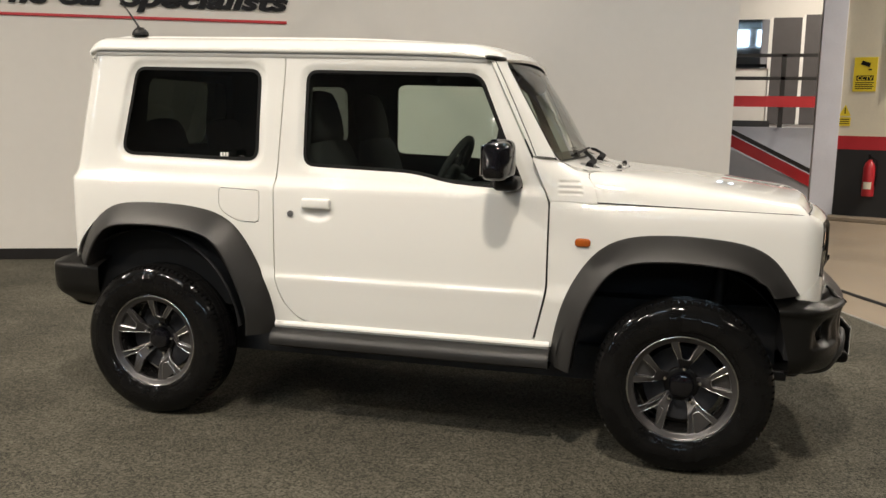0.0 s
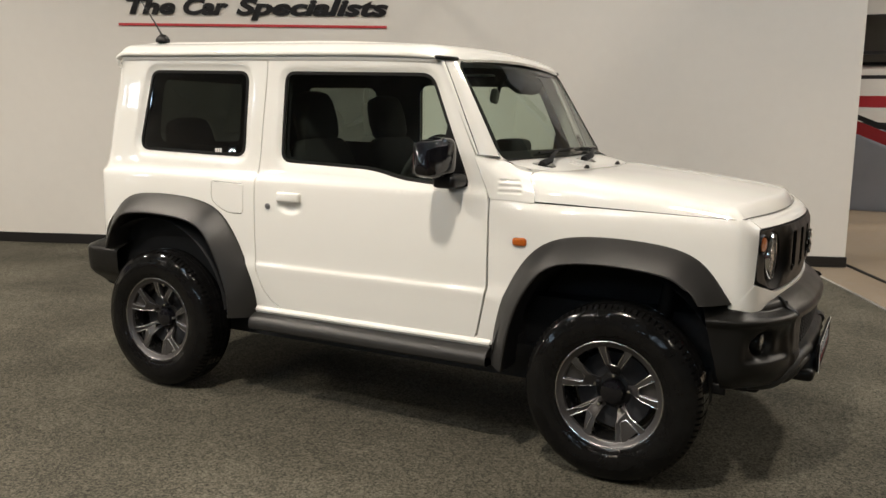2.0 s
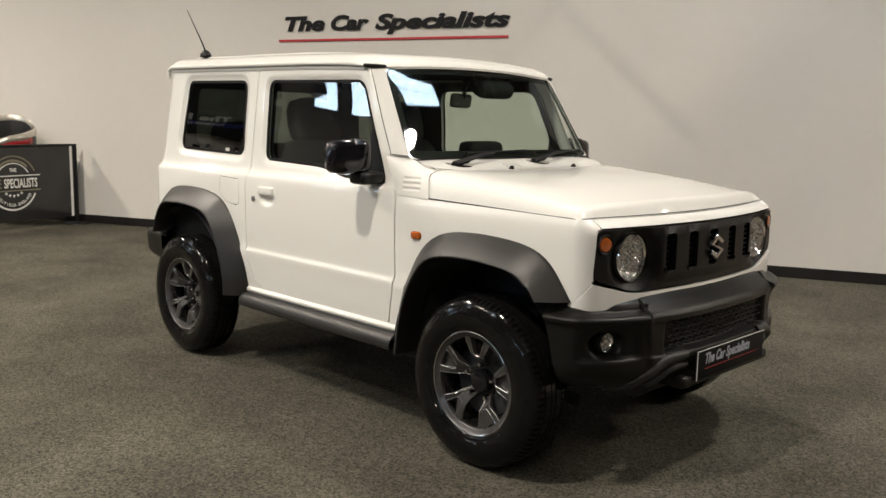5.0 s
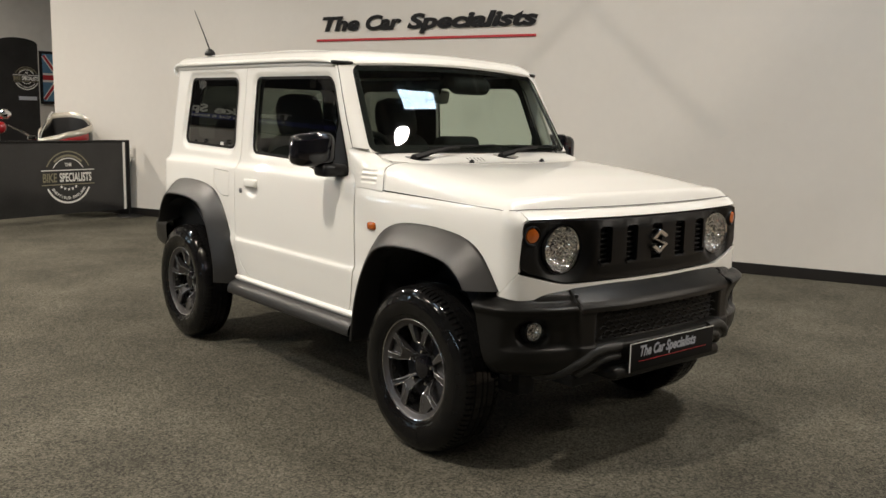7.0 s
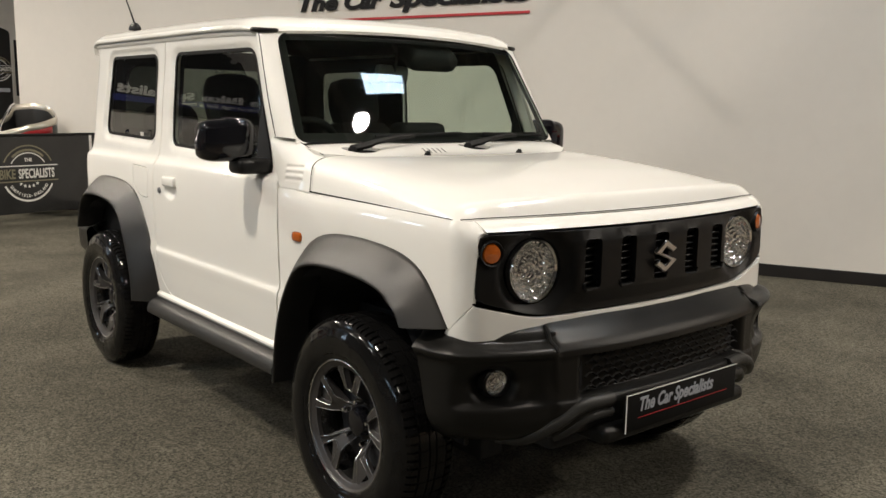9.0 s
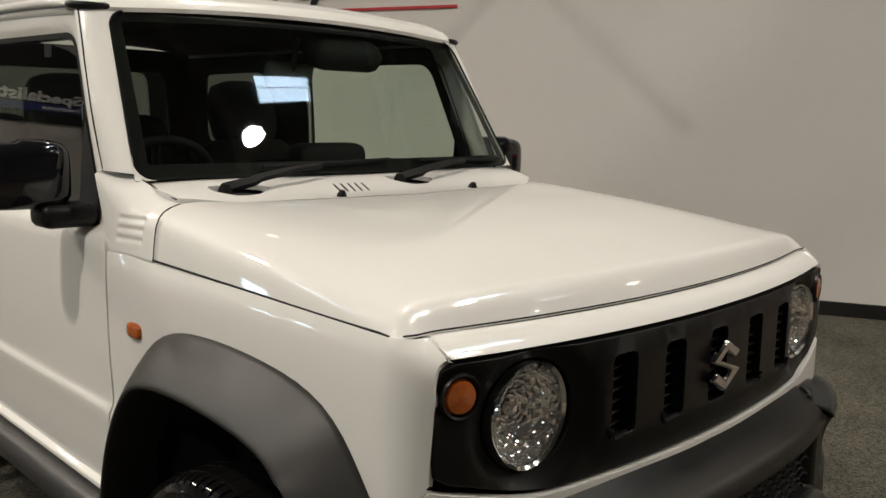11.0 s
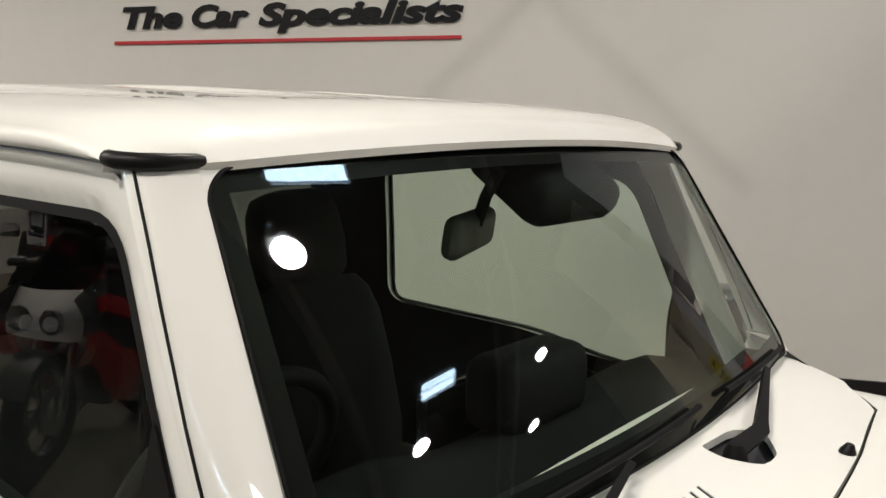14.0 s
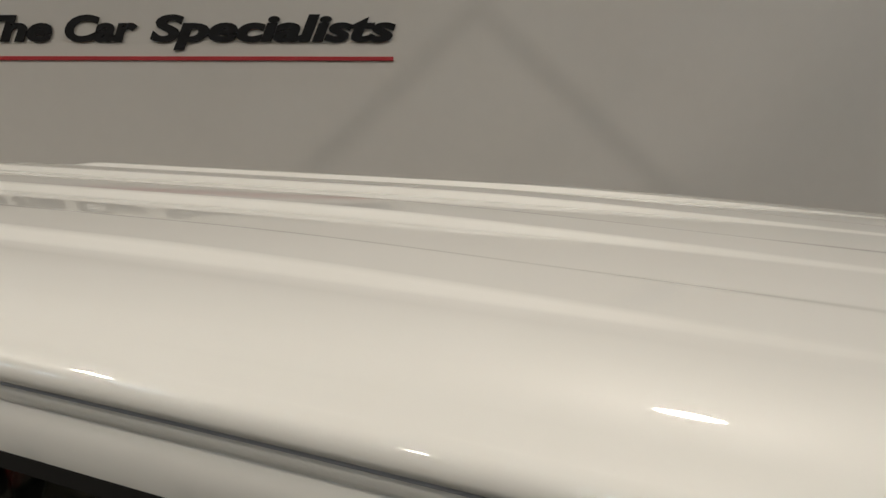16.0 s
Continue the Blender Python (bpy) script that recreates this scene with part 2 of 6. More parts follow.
M_PAINT = pbr("white_paint", (0.835, 0.832, 0.80), 0.45, var=0.004, scale=2, coat=1.0, rvar=0.0)
M_PLASTIC = pbr("black_plastic", (0.0095, 0.0093, 0.0088), 0.34, var=0.12, scale=9, bump=0.15, bscale=900, spec=0.21)
M_FLARE = pbr("arch_plastic", (0.021, 0.0205, 0.020), 0.38, var=0.12, scale=9, bump=0.2, bscale=900, spec=0.44)
M_GUARD = pbr("guard_grey", (0.030, 0.030, 0.029), 0.42, var=0.1, scale=9, bump=0.2, bscale=900, spec=0.3)
M_GRILLE = pbr("grille_black", (0.0052, 0.0053, 0.0056), 0.40, var=0.1, scale=9, spec=0.20)
M_WIPER = pbr("wiper_black", (0.006, 0.006, 0.0065), 0.6, var=0.1, scale=9, spec=0.12)
# black mirror housing, greyed in place of light reflected by the windscreen
M_MIRRORBACK = pbr("mirror_back", (0.09, 0.095, 0.085), 0.5, var=0.1, scale=9)
M_SATIN = pbr("satin_black", (0.0055, 0.0055, 0.006), 0.42, var=0.1, scale=9, spec=0.3)
M_GLOSS = pbr("gloss_black", (0.006, 0.006, 0.008), 0.06, var=0.1, scale=5, rvar=0.02, spec=0.55)
M_DARK = pbr("dark_void", (0.045, 0.046, 0.050), 0.8, var=0.2, spec=0.1)
M_RUBBER = pbr("tyre_rubber", (0.0065, 0.0065, 0.0066), 0.10, var=0.3, scale=14, bump=0.04, bscale=240, rvar=0.03, spec=0.22)
M_SEAL = pbr("rubber_seal", (0.008, 0.008, 0.008), 0.6, var=0.1, spec=0.2)
M_ALLOY = pbr("gunmetal_alloy", (0.085, 0.082, 0.083), 0.33, metal=0.6, var=0.08, scale=20)
M_BARREL = pbr("wheel_barrel", (0.075, 0.074, 0.073), 0.25, metal=0.9, var=0.1, scale=20)
M_LIP = pbr("machined_edge", (0.62, 0.62, 0.63), 0.22, metal=1.0, var=0.05, scale=20)
M_CHROME = pbr("chrome", (0.75, 0.75, 0.76), 0.08, metal=1.0, var=0.04)
# chrome for the badge, a dark reflection put into its colour
M_BADGE = pbr("darkened_chrome", (0.34, 0.34, 0.35), 0.10, metal=1.0, var=0.04)
M_STEEL = pbr("dull_steel", (0.30, 0.30, 0.31), 0.45, metal=0.9, var=0.15, scale=20)
M_CABIN = pbr("cabin_plastic", (0.014, 0.0148, 0.016), 0.75, var=0.12, scale=8, bump=0.2, bscale=700, spec=0.15)
M_CLOTH = pbr("seat_cloth", (0.013, 0.0135, 0.0145), 0.9, var=0.2, scale=20, bump=0.4, bscale=600)
M_AMBER = pbr("amber_lens", (0.46, 0.105, 0.009), 0.15, var=0.1, scale=60, coat=0.6, bump=0.5, bscale=160)
M_GLASS = glass("clear_glass", (0.78, 0.85, 0.785))
M_TINT = glass("privacy_glass", (0.15, 0.165, 0.15), 1.62)
M_LENS = glass("lamp_lens", (0.95, 0.95, 0.95), 1.4)
M_BAND = pbr("glass_border", (0.004, 0.004, 0.0045), 0.5, var=0.1, spec=0.1)
M_WALL = pbr("wall_paint", (0.685, 0.665, 0.627), 0.75, var=0.035, scale=0.7, bump=0.05, bscale=60)
M_SKIRT = pbr("black_skirting", (0.010, 0.009, 0.009), 0.45, var=0.15)
M_CARPET = carpet_material()
M_CONCRETE = pbr("worn_concrete", (0.23, 0.185, 0.135), 0.55, var=0.22, scale=0.9, bump=0.2, bscale=40, rvar=0.15)
M_METAL_TRIM = pbr("aluminium_trim", (0.6, 0.6, 0.58), 0.35, metal=0.8, var=0.1)
M_LETTER = pbr("sign_black", (0.008, 0.008, 0.009), 0.45, var=0.05, spec=0.2)
M_RED = pbr("red_paint", (0.45, 0.022, 0.030), 0.4, var=0.08, scale=4)
M_WHITE = pbr("white_print", (0.78, 0.78, 0.76), 0.5, var=0.03)
M_GREY = pbr("grey_blue_paint", (0.36, 0.38, 0.43), 0.55, var=0.06, scale=3)
M_COLUMN = pbr("pale_grey_paint", (0.64, 0.64, 0.70), 0.55, var=0.06, scale=3)
M_CREAM = pbr("cream_paint", (0.72, 0.66, 0.52), 0.6, var=0.06, scale=2, bump=0.1, bscale=30)
M_BLACKPAINT = pbr("black_paint", (0.014, 0.014, 0.015), 0.5, var=0.15, scale=4)
M_FACADE = pbr("pale_panel", (0.62, 0.61, 0.58), 0.6, var=0.04, scale=2)
M_MIRRORPANE = pbr("reflecting_pane", (0.34, 0.35, 0.36), 0.03, metal=1.0, var=0.03, rvar=0.01)
M_SHUTTER = pbr("dark_grey_panel", (0.065, 0.061, 0.063), 0.55, var=0.1, scale=5)
M_YELLOW = pbr("yellow_sign", (0.80, 0.62, 0.03), 0.45, var=0.04)
M_CEILING = pbr("grey_roof_lining", (0.15, 0.17, 0.17), 0.8, var=0.2, scale=1)
M_TRUSS = pbr("truss_steel", (0.34, 0.35, 0.36), 0.5, metal=0.2, var=0.1)
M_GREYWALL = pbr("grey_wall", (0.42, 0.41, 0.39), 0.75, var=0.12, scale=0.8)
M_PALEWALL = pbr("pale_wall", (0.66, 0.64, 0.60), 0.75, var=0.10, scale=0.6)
# for the unseen east wall, darkened so the bumper mirrors less light
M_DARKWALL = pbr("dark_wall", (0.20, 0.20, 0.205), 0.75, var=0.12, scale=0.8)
M_BANNER = pbr("dark_banner", (0.023, 0.023, 0.0235), 0.16, var=0.2, scale=3)
M_LAMP = glow("lamp_glow", (1.0, 0.95, 0.88), 45.0)
M_SKY = glow("skylight_glow", (0.68, 0.86, 1.0), 16.0)

# ---- the hall ----
A = radians(23.2)
WALL0, LEFT, ROOM = Vector((0.50, 5.163, 0)), Vector((-math.cos(A), -math.sin(A), 0)), Vector((math.sin(A), -math.cos(A), 0))
WALL_M = Matrix((( -LEFT.x, -ROOM.x, 0, WALL0.x), (-LEFT.y, -ROOM.y, 0, WALL0.y), (0, 0, 1, 0), (0, 0, 0, 1)))  # x along the wall to the right, y into it
# floor
solid("floor", boxed(-24, 16, -18, 20, -0.3, 0), M_CONCRETE, "worn brown concrete hall floor", "floor", kind="structure")
C0 = -0.42  # the carpet's edge, along the wall
solid("carpet", boxed(-16, C0, -17, 0.6, 0.0, 0.006), M_CARPET, "dark grey-brown loop pile carpet", "carpet", WALL_M, kind="structure")
solid("carpet_trim", boxed(C0, C0 + 0.03, -17, 0.16, 0.0, 0.009), M_METAL_TRIM, "thin aluminium carpet edge strip", "trim", WALL_M, kind="structure")
solid("floor_joint", tube([(0.07, -9, 0.004), (0.07, -3, 0.004), (0.075, 3.5, 0.004)], 0.016, 8), M_BLACKPAINT, "dark rubber cable run across the floor", "cable cover", WALL_M, kind="structure")
# display wall
solid("wall_display", boxed(-11.36, 0, 0, 0.16, 0.0, 4.3), M_WALL, "tall off-white painted display wall", "wall", WALL_M, kind="structure")
bm = boxed(-11.36, 0.012, -0.016, -0.001, 0.006, 0.105)
box(bm, 0.001, 0.016, -0.001, 0.16, 0.006, 0.105)
solid("baseboard", bm, M_SKIRT, "black skirting board", "skirting", WALL_M, kind="structure", bevel=0.004)
SIGN = thing("wall_sign", "raised black italic lettering over a red underline", "sign", WALL_M)
for word, a, b in (("The", -6.928, -6.440), ("Car", -6.362, -5.915), ("Specialists", -5.842, -4.372)):
    w = writing("lettering", word, 0.205, M_LETTER, Matrix.Translation((0, -0.013, 2.276)) @ pose(0, 0, 0, 90), SIGN, 0.0045, 0.24, 0.0090, 1.0)
    xs = [v.co.x for v in w.data.vertices]
    for v in w.data.vertices:
        v.co.x = a + (v.co.x - min(xs)) * (b - a) / (max(xs) - min(xs))
part("underline", boxed(-7.01, -4.388, -0.014, -0.001, 2.160, 2.184), M_RED, SIGN, "thin red line", bevel=0.002)
# outer walls and ceiling
solid("wall_west", boxed(-14.5, -14.3, -18, 20, 0, CEIL), M_PALEWALL, "pale painted hall wall", "wall", kind="structure")
solid("wall_south", boxed(-14.3, 15.8, -18, -17.8, 0, CEIL), M_GREYWALL, "grey painted hall wall", "wall", kind="structure")
# unseen; kept darker than the other walls to dim reflections in the car's front
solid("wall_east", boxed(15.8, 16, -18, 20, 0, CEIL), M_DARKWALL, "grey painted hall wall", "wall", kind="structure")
solid("wall_north", boxed(-14.3, 15.8, 19.8, 20, 0, CEIL), M_GREYWALL, "grey painted hall wall", "wall", kind="structure")
solid("ceiling", boxed(-14.5, 16, -18, 20, CEIL, CEIL + 0.2), M_CEILING, "dark industrial roof lining", "ceiling", kind="structure")


def high_bay(x, y, power=1.0):
    t = thing("high_bay_lamp", "round white high bay lamp hung from the roof", "ceiling lamp", pose(x, y, LAMP_Z), "high bay lamps")
    part("housing", lathe([(0.02, 0.32), (0.10, 0.31), (0.12, 0.14), (0.28, 0.02), (0.29, 0.0), (0.275, 0.0), (0.19, 0.03), (0.0, 0.03)], 28, "z"), M_STEEL, t)
    part("lens", lathe([(0.0, 0.012), (0.170, 0.012), (0.178, 0.022)], 28, "z"), M_LAMP, t, "bright lens")
    part("hanger", tube([(0, 0, 0.3), (0, 0, CEIL - LAMP_Z)], 0.008, 6), M_TRUSS, t)
    L = bpy.data.lights.new("high_bay_light", "AREA")
    L.shape, L.size, L.energy, L.color = "DISK", 0.36, LAMP_W * power, (1.0, 0.85, 0.665)
    L.spread = radians(160)
    new("high_bay_light", L).matrix_world = pose(x, y, LAMP_Z - 0.01)


def skylight(x, y, wx, wy):
    t = thing("skylight", "rectangular rooflight with pale daylight and a glazing bar", "skylight", pose(x, y, CEIL - 0.03, 0, 0, 10), "skylights", "structure")
    part("pane", boxed(-wx / 2, wx / 2, -wy / 2, wy / 2, 0, 0.01), M_SKY, t, "bluish daylight pane")
    part("glazing_bar", boxed(-wx * 0.1, -wx * 0.1 + 0.025, -wy / 2, wy / 2, -0.03, 0), M_TRUSS, t)
    L = bpy.data.lights.new("skylight_light", "AREA")
    L.shape, L.size, L.size_y, L.energy, L.color = "RECTANGLE", wx, wy, SKY_W, (0.72, 0.86, 1.0)
    new("skylight_light", L).matrix_world = pose(x, y, CEIL - 0.09, 0, 0, 10)


for p in LAMPS:
    high_bay(*p)
for p in SKYLIGHTS:
    skylight(*p)


def truss(y):
    t = thing("roof_truss", "dark steel lattice roof truss", "roof truss", pose(0, y, 0, 0, 0, 23.2), "roof trusses", "structure")
    part("top_chord", boxed(-13, 13, -0.05, 0.05, CEIL - 0.22, CEIL - 0.12), M_TRUSS, t)
    part("bottom_chord", boxed(-13, 13, -0.05, 0.05, 5.5, 5.58), M_TRUSS, t)
    for i in range(18):
        x = -12.6 + i * 1.4
        a, b = (5.54, CEIL - 0.17) if i % 2 else (CEIL - 0.17, 5.54)
        part("brace", tube([(x, 0, a), (x + 1.4, 0, b)], 0.025, 6), M_TRUSS, t)


for y in (-7.5, -3.4, 0.6, 4.6):
    truss(y)
# crossed bars between roof and car, unseen, added to cast the wall's crossed shadow
brace = thing("wind_brace", "grey crossed steel bars, unseen, that cast the wall's crossed shadow", "roof brace", Matrix.Translation((-2.36, 1.69, 3.19)) @ pose(0, 0, 0, 0, 0, 23.2), kind="structure")
for s in (-1, 1):
    part("brace_bar", tube([(-s * 0.92, 0.025 * s, -0.86), (s * 2.0, 0.025 * s, 1.90)], 0.045, 8), M_TRUSS, brace)
    part("brace_hanger", tube([(s * 2.0, 0, 1.88), (s * 2.0, 0, CEIL - 3.19)], 0.025, 8), M_TRUSS, brace)

# ---- the car: front axle at x = 0, nose to +x, right side to -y ----
CAR = thing("off_road_car", "white boxy three-door off-road car with black wheel arches", "car", pose(0, 0, 0.006))
SIDE = curve([(0.30, 0.668), (0.42, 0.674), (0.50, 0.684), (0.60, 0.692), (0.640, 0.6960), (0.648, 0.6955), (0.655, 0.690), (0.662, 0.6868), (0.670, 0.6865), (0.72, 0.688), (0.80, 0.691),
              (0.92, 0.692), (1.00, 0.690), (1.028, 0.6875), (1.038, 0.684), (1.046, 0.676), (1.056, 0.665), (1.075, 0.658), (1.13, 0.650), (1.30, 0.640), (1.50, 0.626), (1.60, 0.624)])
FENDER_TOP = curve([(0.93, 0.0), (0.97, 0.003), (0.99, 0.008), (1.005, 0.016), (1.02, 0.030)])
REAR = curve([(0.5, 0.060), (0.9, 0.060), (1.04, 0.063), (1.075, 0.056), (1.3, 0.020), (1.6, -0.033)])  # how far the tail stands back
RC, RR = -2.575, 0.085  # where the rear corner begins, its radius
FC, FR, FA = 0.393, 0.090, 1.29   # the same in front, and the angle through which it turns
FE = FC + FR * FA
SETBACK = curve([(0.92, 0.0), (0.950, 0.002), (0.965, 0.008), (0.977, 0.017), (0.987, 0.030), (0.995, 0.045), (1.000, 0.059), (1.003, 0.068)])


def front_x(y):
    return 0.558 - 0.20 * y * y

DOOR_WIN = rounded([(-1.572, 1.515, 0.05), (-0.832, 1.503, 0.05), (-0.640, 1.056, 0.025), (-0.830, 1.062, 0.06), (-0.955, 1.073, 0.08), (-1.095, 1.108, 0.09), (-1.582, 1.122, 0.05)], 0.05, 0.025)
QUARTER_WIN = rounded([(-2.395, 1.527, 0.05), (-1.785, 1.518, 0.05), (-1.797, 1.136, 0.05), (-2.450, 1.150, 0.06)], 0.05, 0.025)


def dist(p, loop):
    best = 9
    for a, b in zip(loop, loop[1:] + loop[:1]):
        ab = b - a
        k = min(max((p - a).dot(ab) / max(ab.dot(ab), 1e-9), 0), 1)
        best = min(best, (p - a - ab * k).length)
    return best


def side(u, z, inset=0.0, press=True):
    """The right-hand body side: u runs along the car and round its corners."""
    y = SIDE(z) - inset
    if u > -0.52 and z > 0.93:
        inset += FENDER_TOP(z) * step(-0.56, -0.36, u)
        y -= FENDER_TOP(z) * step(-0.56, -0.36, u)
    if press and z > 1.04 and u < -0.6:
        p = Vector((u, z))
        d = min(dist(p, DOOR_WIN) + 0.012, dist(p, QUARTER_WIN))
        y -= 0.013 * (1 - step(0.008, 0.042, d))
    if press and -1.62 < u < -1.40 and 0.87 < z < 1.03:
        d = math.hypot((u + 1.503) / 0.080, (z - 0.930) / 0.045)
        y -= 0.015 * (1 - step(0.35, 1.0, d))
    x = u
    if u < RC:
        a = min((RC - u) / RR, math.pi / 2)
        x, y = RC - RR * math.sin(a), y - RR * (1 - math.cos(a))
        y -= max(RC - RR * math.pi / 2 - u, 0)
    lean = (1.62 - z) * 0.0455 + (1.0 - z) * 0.06
    x -= step(-2.2, -2.62, u) * lean + step(-2.49, -2.62, u) * (REAR(z) - lean)
    if u > FC:
        a = min((u - FC) / FR, FA)
        inset += (SETBACK(z) - FENDER_TOP(z)) * step(0, FA, a)
        r = FR - inset
        x, y = FC + r * math.sin(a), 0.692 - FR + r * math.cos(a) + (SIDE(z) - 0.692) * (1 - a / FA)
        if u > FE:
            w = 0.692 - FR + FR * math.cos(FA) - (u - FE)
            y = w - inset * 0.28 * step(0.3, 0.627, w)
            x = front_x(w) - inset
    return Vector((x, -y, z))


def nose_skin(w, z):
    """The same surface across the nose: w is 0 in the middle."""
    p = side(FE + 0.692 - FR + FR * math.cos(FA) - abs(w), z)
    return Vector((p.x, p.y if w < 0 else -p.y, z))


def both(name, bm, mat, parent=CAR, label="", limit=38, bevel=0.0):
    o = turned(bm)
    return part(name, bm, mat, parent, label, limit, bevel), part(name, o, mat, parent, label, limit, bevel)


IN = (0, 0.018, 0)
# doors
door_out = rounded([(-1.664, 1.574, 0.012), (-1.700, 1.05, 0.02), (-1.700, 0.64, 0.05), (-1.660, 0.53, 0.08), (-1.575, 0.455, 0.05), (-0.585, 0.440, 0.035), (-0.536, 0.66, 0.04),
                    (-0.534, 1.012, 0.02), (-0.790, 1.556, 0.012)], 0.02, 0.025)
rings = [grown(DOOR_WIN, d) for d in (0.012, 0.024, 0.038)]
dish = [[Vector((-1.503 + 0.080 * k * math.cos(a), 0.930 + 0.045 * k * math.sin(a))) for a in lin(0, 6.283, 20, endpoint=False)] for k in (0.3, 0.5, 0.65, 0.8, 0.95, 1.05)]
creases = [[Vector((x, z)) for x in span(-1.68, -0.54, 0.03)] for z in (0.60, 0.625, 0.640, 0.648, 0.655, 0.662, 0.672, 0.69, 1.01, 1.028, 1.038, 1.046, 1.056, 1.075, 1.09)]
doors = both("door", sheet(grown(door_out, -0.0025), [DOOR_WIN], side, 0.03, IN, rings + dish + creases, ((0.60, 0.70), (1.0, 1.10))), M_PAINT, bevel=0.002)
# rear quarters
ARCH_R = [(-2.66, 0.60), (-2.60, 0.74), (-2.52, 0.86), (-2.42, 0.905), (-2.05, 0.90), (-1.93, 0.86), (-1.83, 0.74), (-1.765, 0.60), (-1.735, 0.44)]
quarter_out = rounded([(-1.664, 1.576, 0.01), (-1.700, 1.05, 0.02), (-1.700, 0.64, 0.05), (-1.660, 0.53, 0.08), (-1.575, 0.455, 0.05), (-1.50, 0.4535, 0.004), (-1.50, 0.440, 0.004), (-1.66, 0.432, 0.005)]
                      + [(x, z, 0.03) for x, z in ARCH_R[::-1]] + [(-2.72, 0.60, 0.005), (-2.72, 1.588, 0.01)], 0.02, 0.025)
FLAP = rounded([(-1.955, 1.018, 0.012), (-1.766, 1.012, 0.012), (-1.766, 0.876, 0.02), (-1.865, 0.876, 0.03), (-1.955, 0.925, 0.03)], 0.012, 0.02)
rings = [grown(QUARTER_WIN, d) for d in (0.010, 0.018, 0.026, 0.034, 0.044)]
creases = [[Vector((x, z)) for x in span(-2.72, -1.70, 0.022)] for z in (1.01, 1.028, 1.038, 1.046, 1.056, 1.075, 1.09)]
corner = [[Vector((x, z)) for z in span(0.62, 1.58, 0.03)] for x in span(-2.71, -2.55, 0.018)]
both("rear_quarter", sheet(grown(quarter_out, -0.0025), [QUARTER_WIN, grown(FLAP, 0.002)], side, 0.03, IN, rings + creases + corner, ((1.0, 1.10),)), M_PAINT, bevel=0.002)
part("fuel_flap", sheet(grown(FLAP, -0.0015), [], side, 0.02, IN), M_PAINT, CAR, bevel=0.0015)
# sills in white, under the doors
sill = [[Vector((x, -y, z)) for y, z in ((0.660, 0.462), (0.682, 0.452), (0.691, 0.444), (0.692, 0.436), (0.684, 0.424), (0.66, 0.418))] for x in lin(-1.70, -0.515, 30)]
both("sill", loft(sill), M_PAINT)
# front wings
ARCH_F = [(-0.500, 0.425), (-0.455, 0.58), (-0.40, 0.70), (-0.31, 0.82), (-0.20, 0.862), (0.10, 0.866), (0.21, 0.84), (0.30, 0.775), (0.345, 0.712)]
wing_out = rounded([(-0.582, 0.436, 0.004), (-0.531, 0.66, 0.04), (-0.531, 1.0175, 0.004), (-0.35, 1.0145, 0.004), (0.391, 1.0025, 0.004), (0.479, 1.000, 0.004), (0.497, 0.988, 0.012), (0.511, 0.9685, 0.002), (0.496, 0.9675, 0.01), (0.4855, 0.957, 0.012), (0.4760, 0.790, 0.012), (0.4735, 0.778, 0.006), (0.411, 0.712, 0.004), (0.396, 0.700, 0.004)]
                   + [(x, z, 0.03) for x, z in ARCH_F[::-1]], 0.02, 0.025)
corner = [[Vector((x, z)) for z in span(0.72, 0.93, 0.03)] for x in span(0.37, 0.511, 0.012)]
corner += [[Vector((x, z)) for x in span(-0.52, 0.37, 0.03) + span(0.37, 0.511, 0.012)] for z in (0.94, 0.952, 0.963, 0.974, 0.984, 0.992)]
wings = both("front_wing", sheet(grown(wing_out, -0.0022), [], side, 0.03, (-0.004, 0.014, -0.006), corner, ((0.93, 1.02),)), M_PAINT, bevel=0.002)
# cowl sides with three pressed louvres
COWL_TOP = curve([(-0.606, 1.186), (-0.545, 1.180), (-0.50, 1.164), (-0.44, 1.141), (-0.395, 1.131), (-0.352, 1.1245)])
COWL_IN = curve([(-0.606, 0.650), (-0.575, 0.638), (-0.545, 0.624), (-0.515, 0.612), (-0.48, 0.602), (-0.40, 0.588), (-0.352, 0.584)])


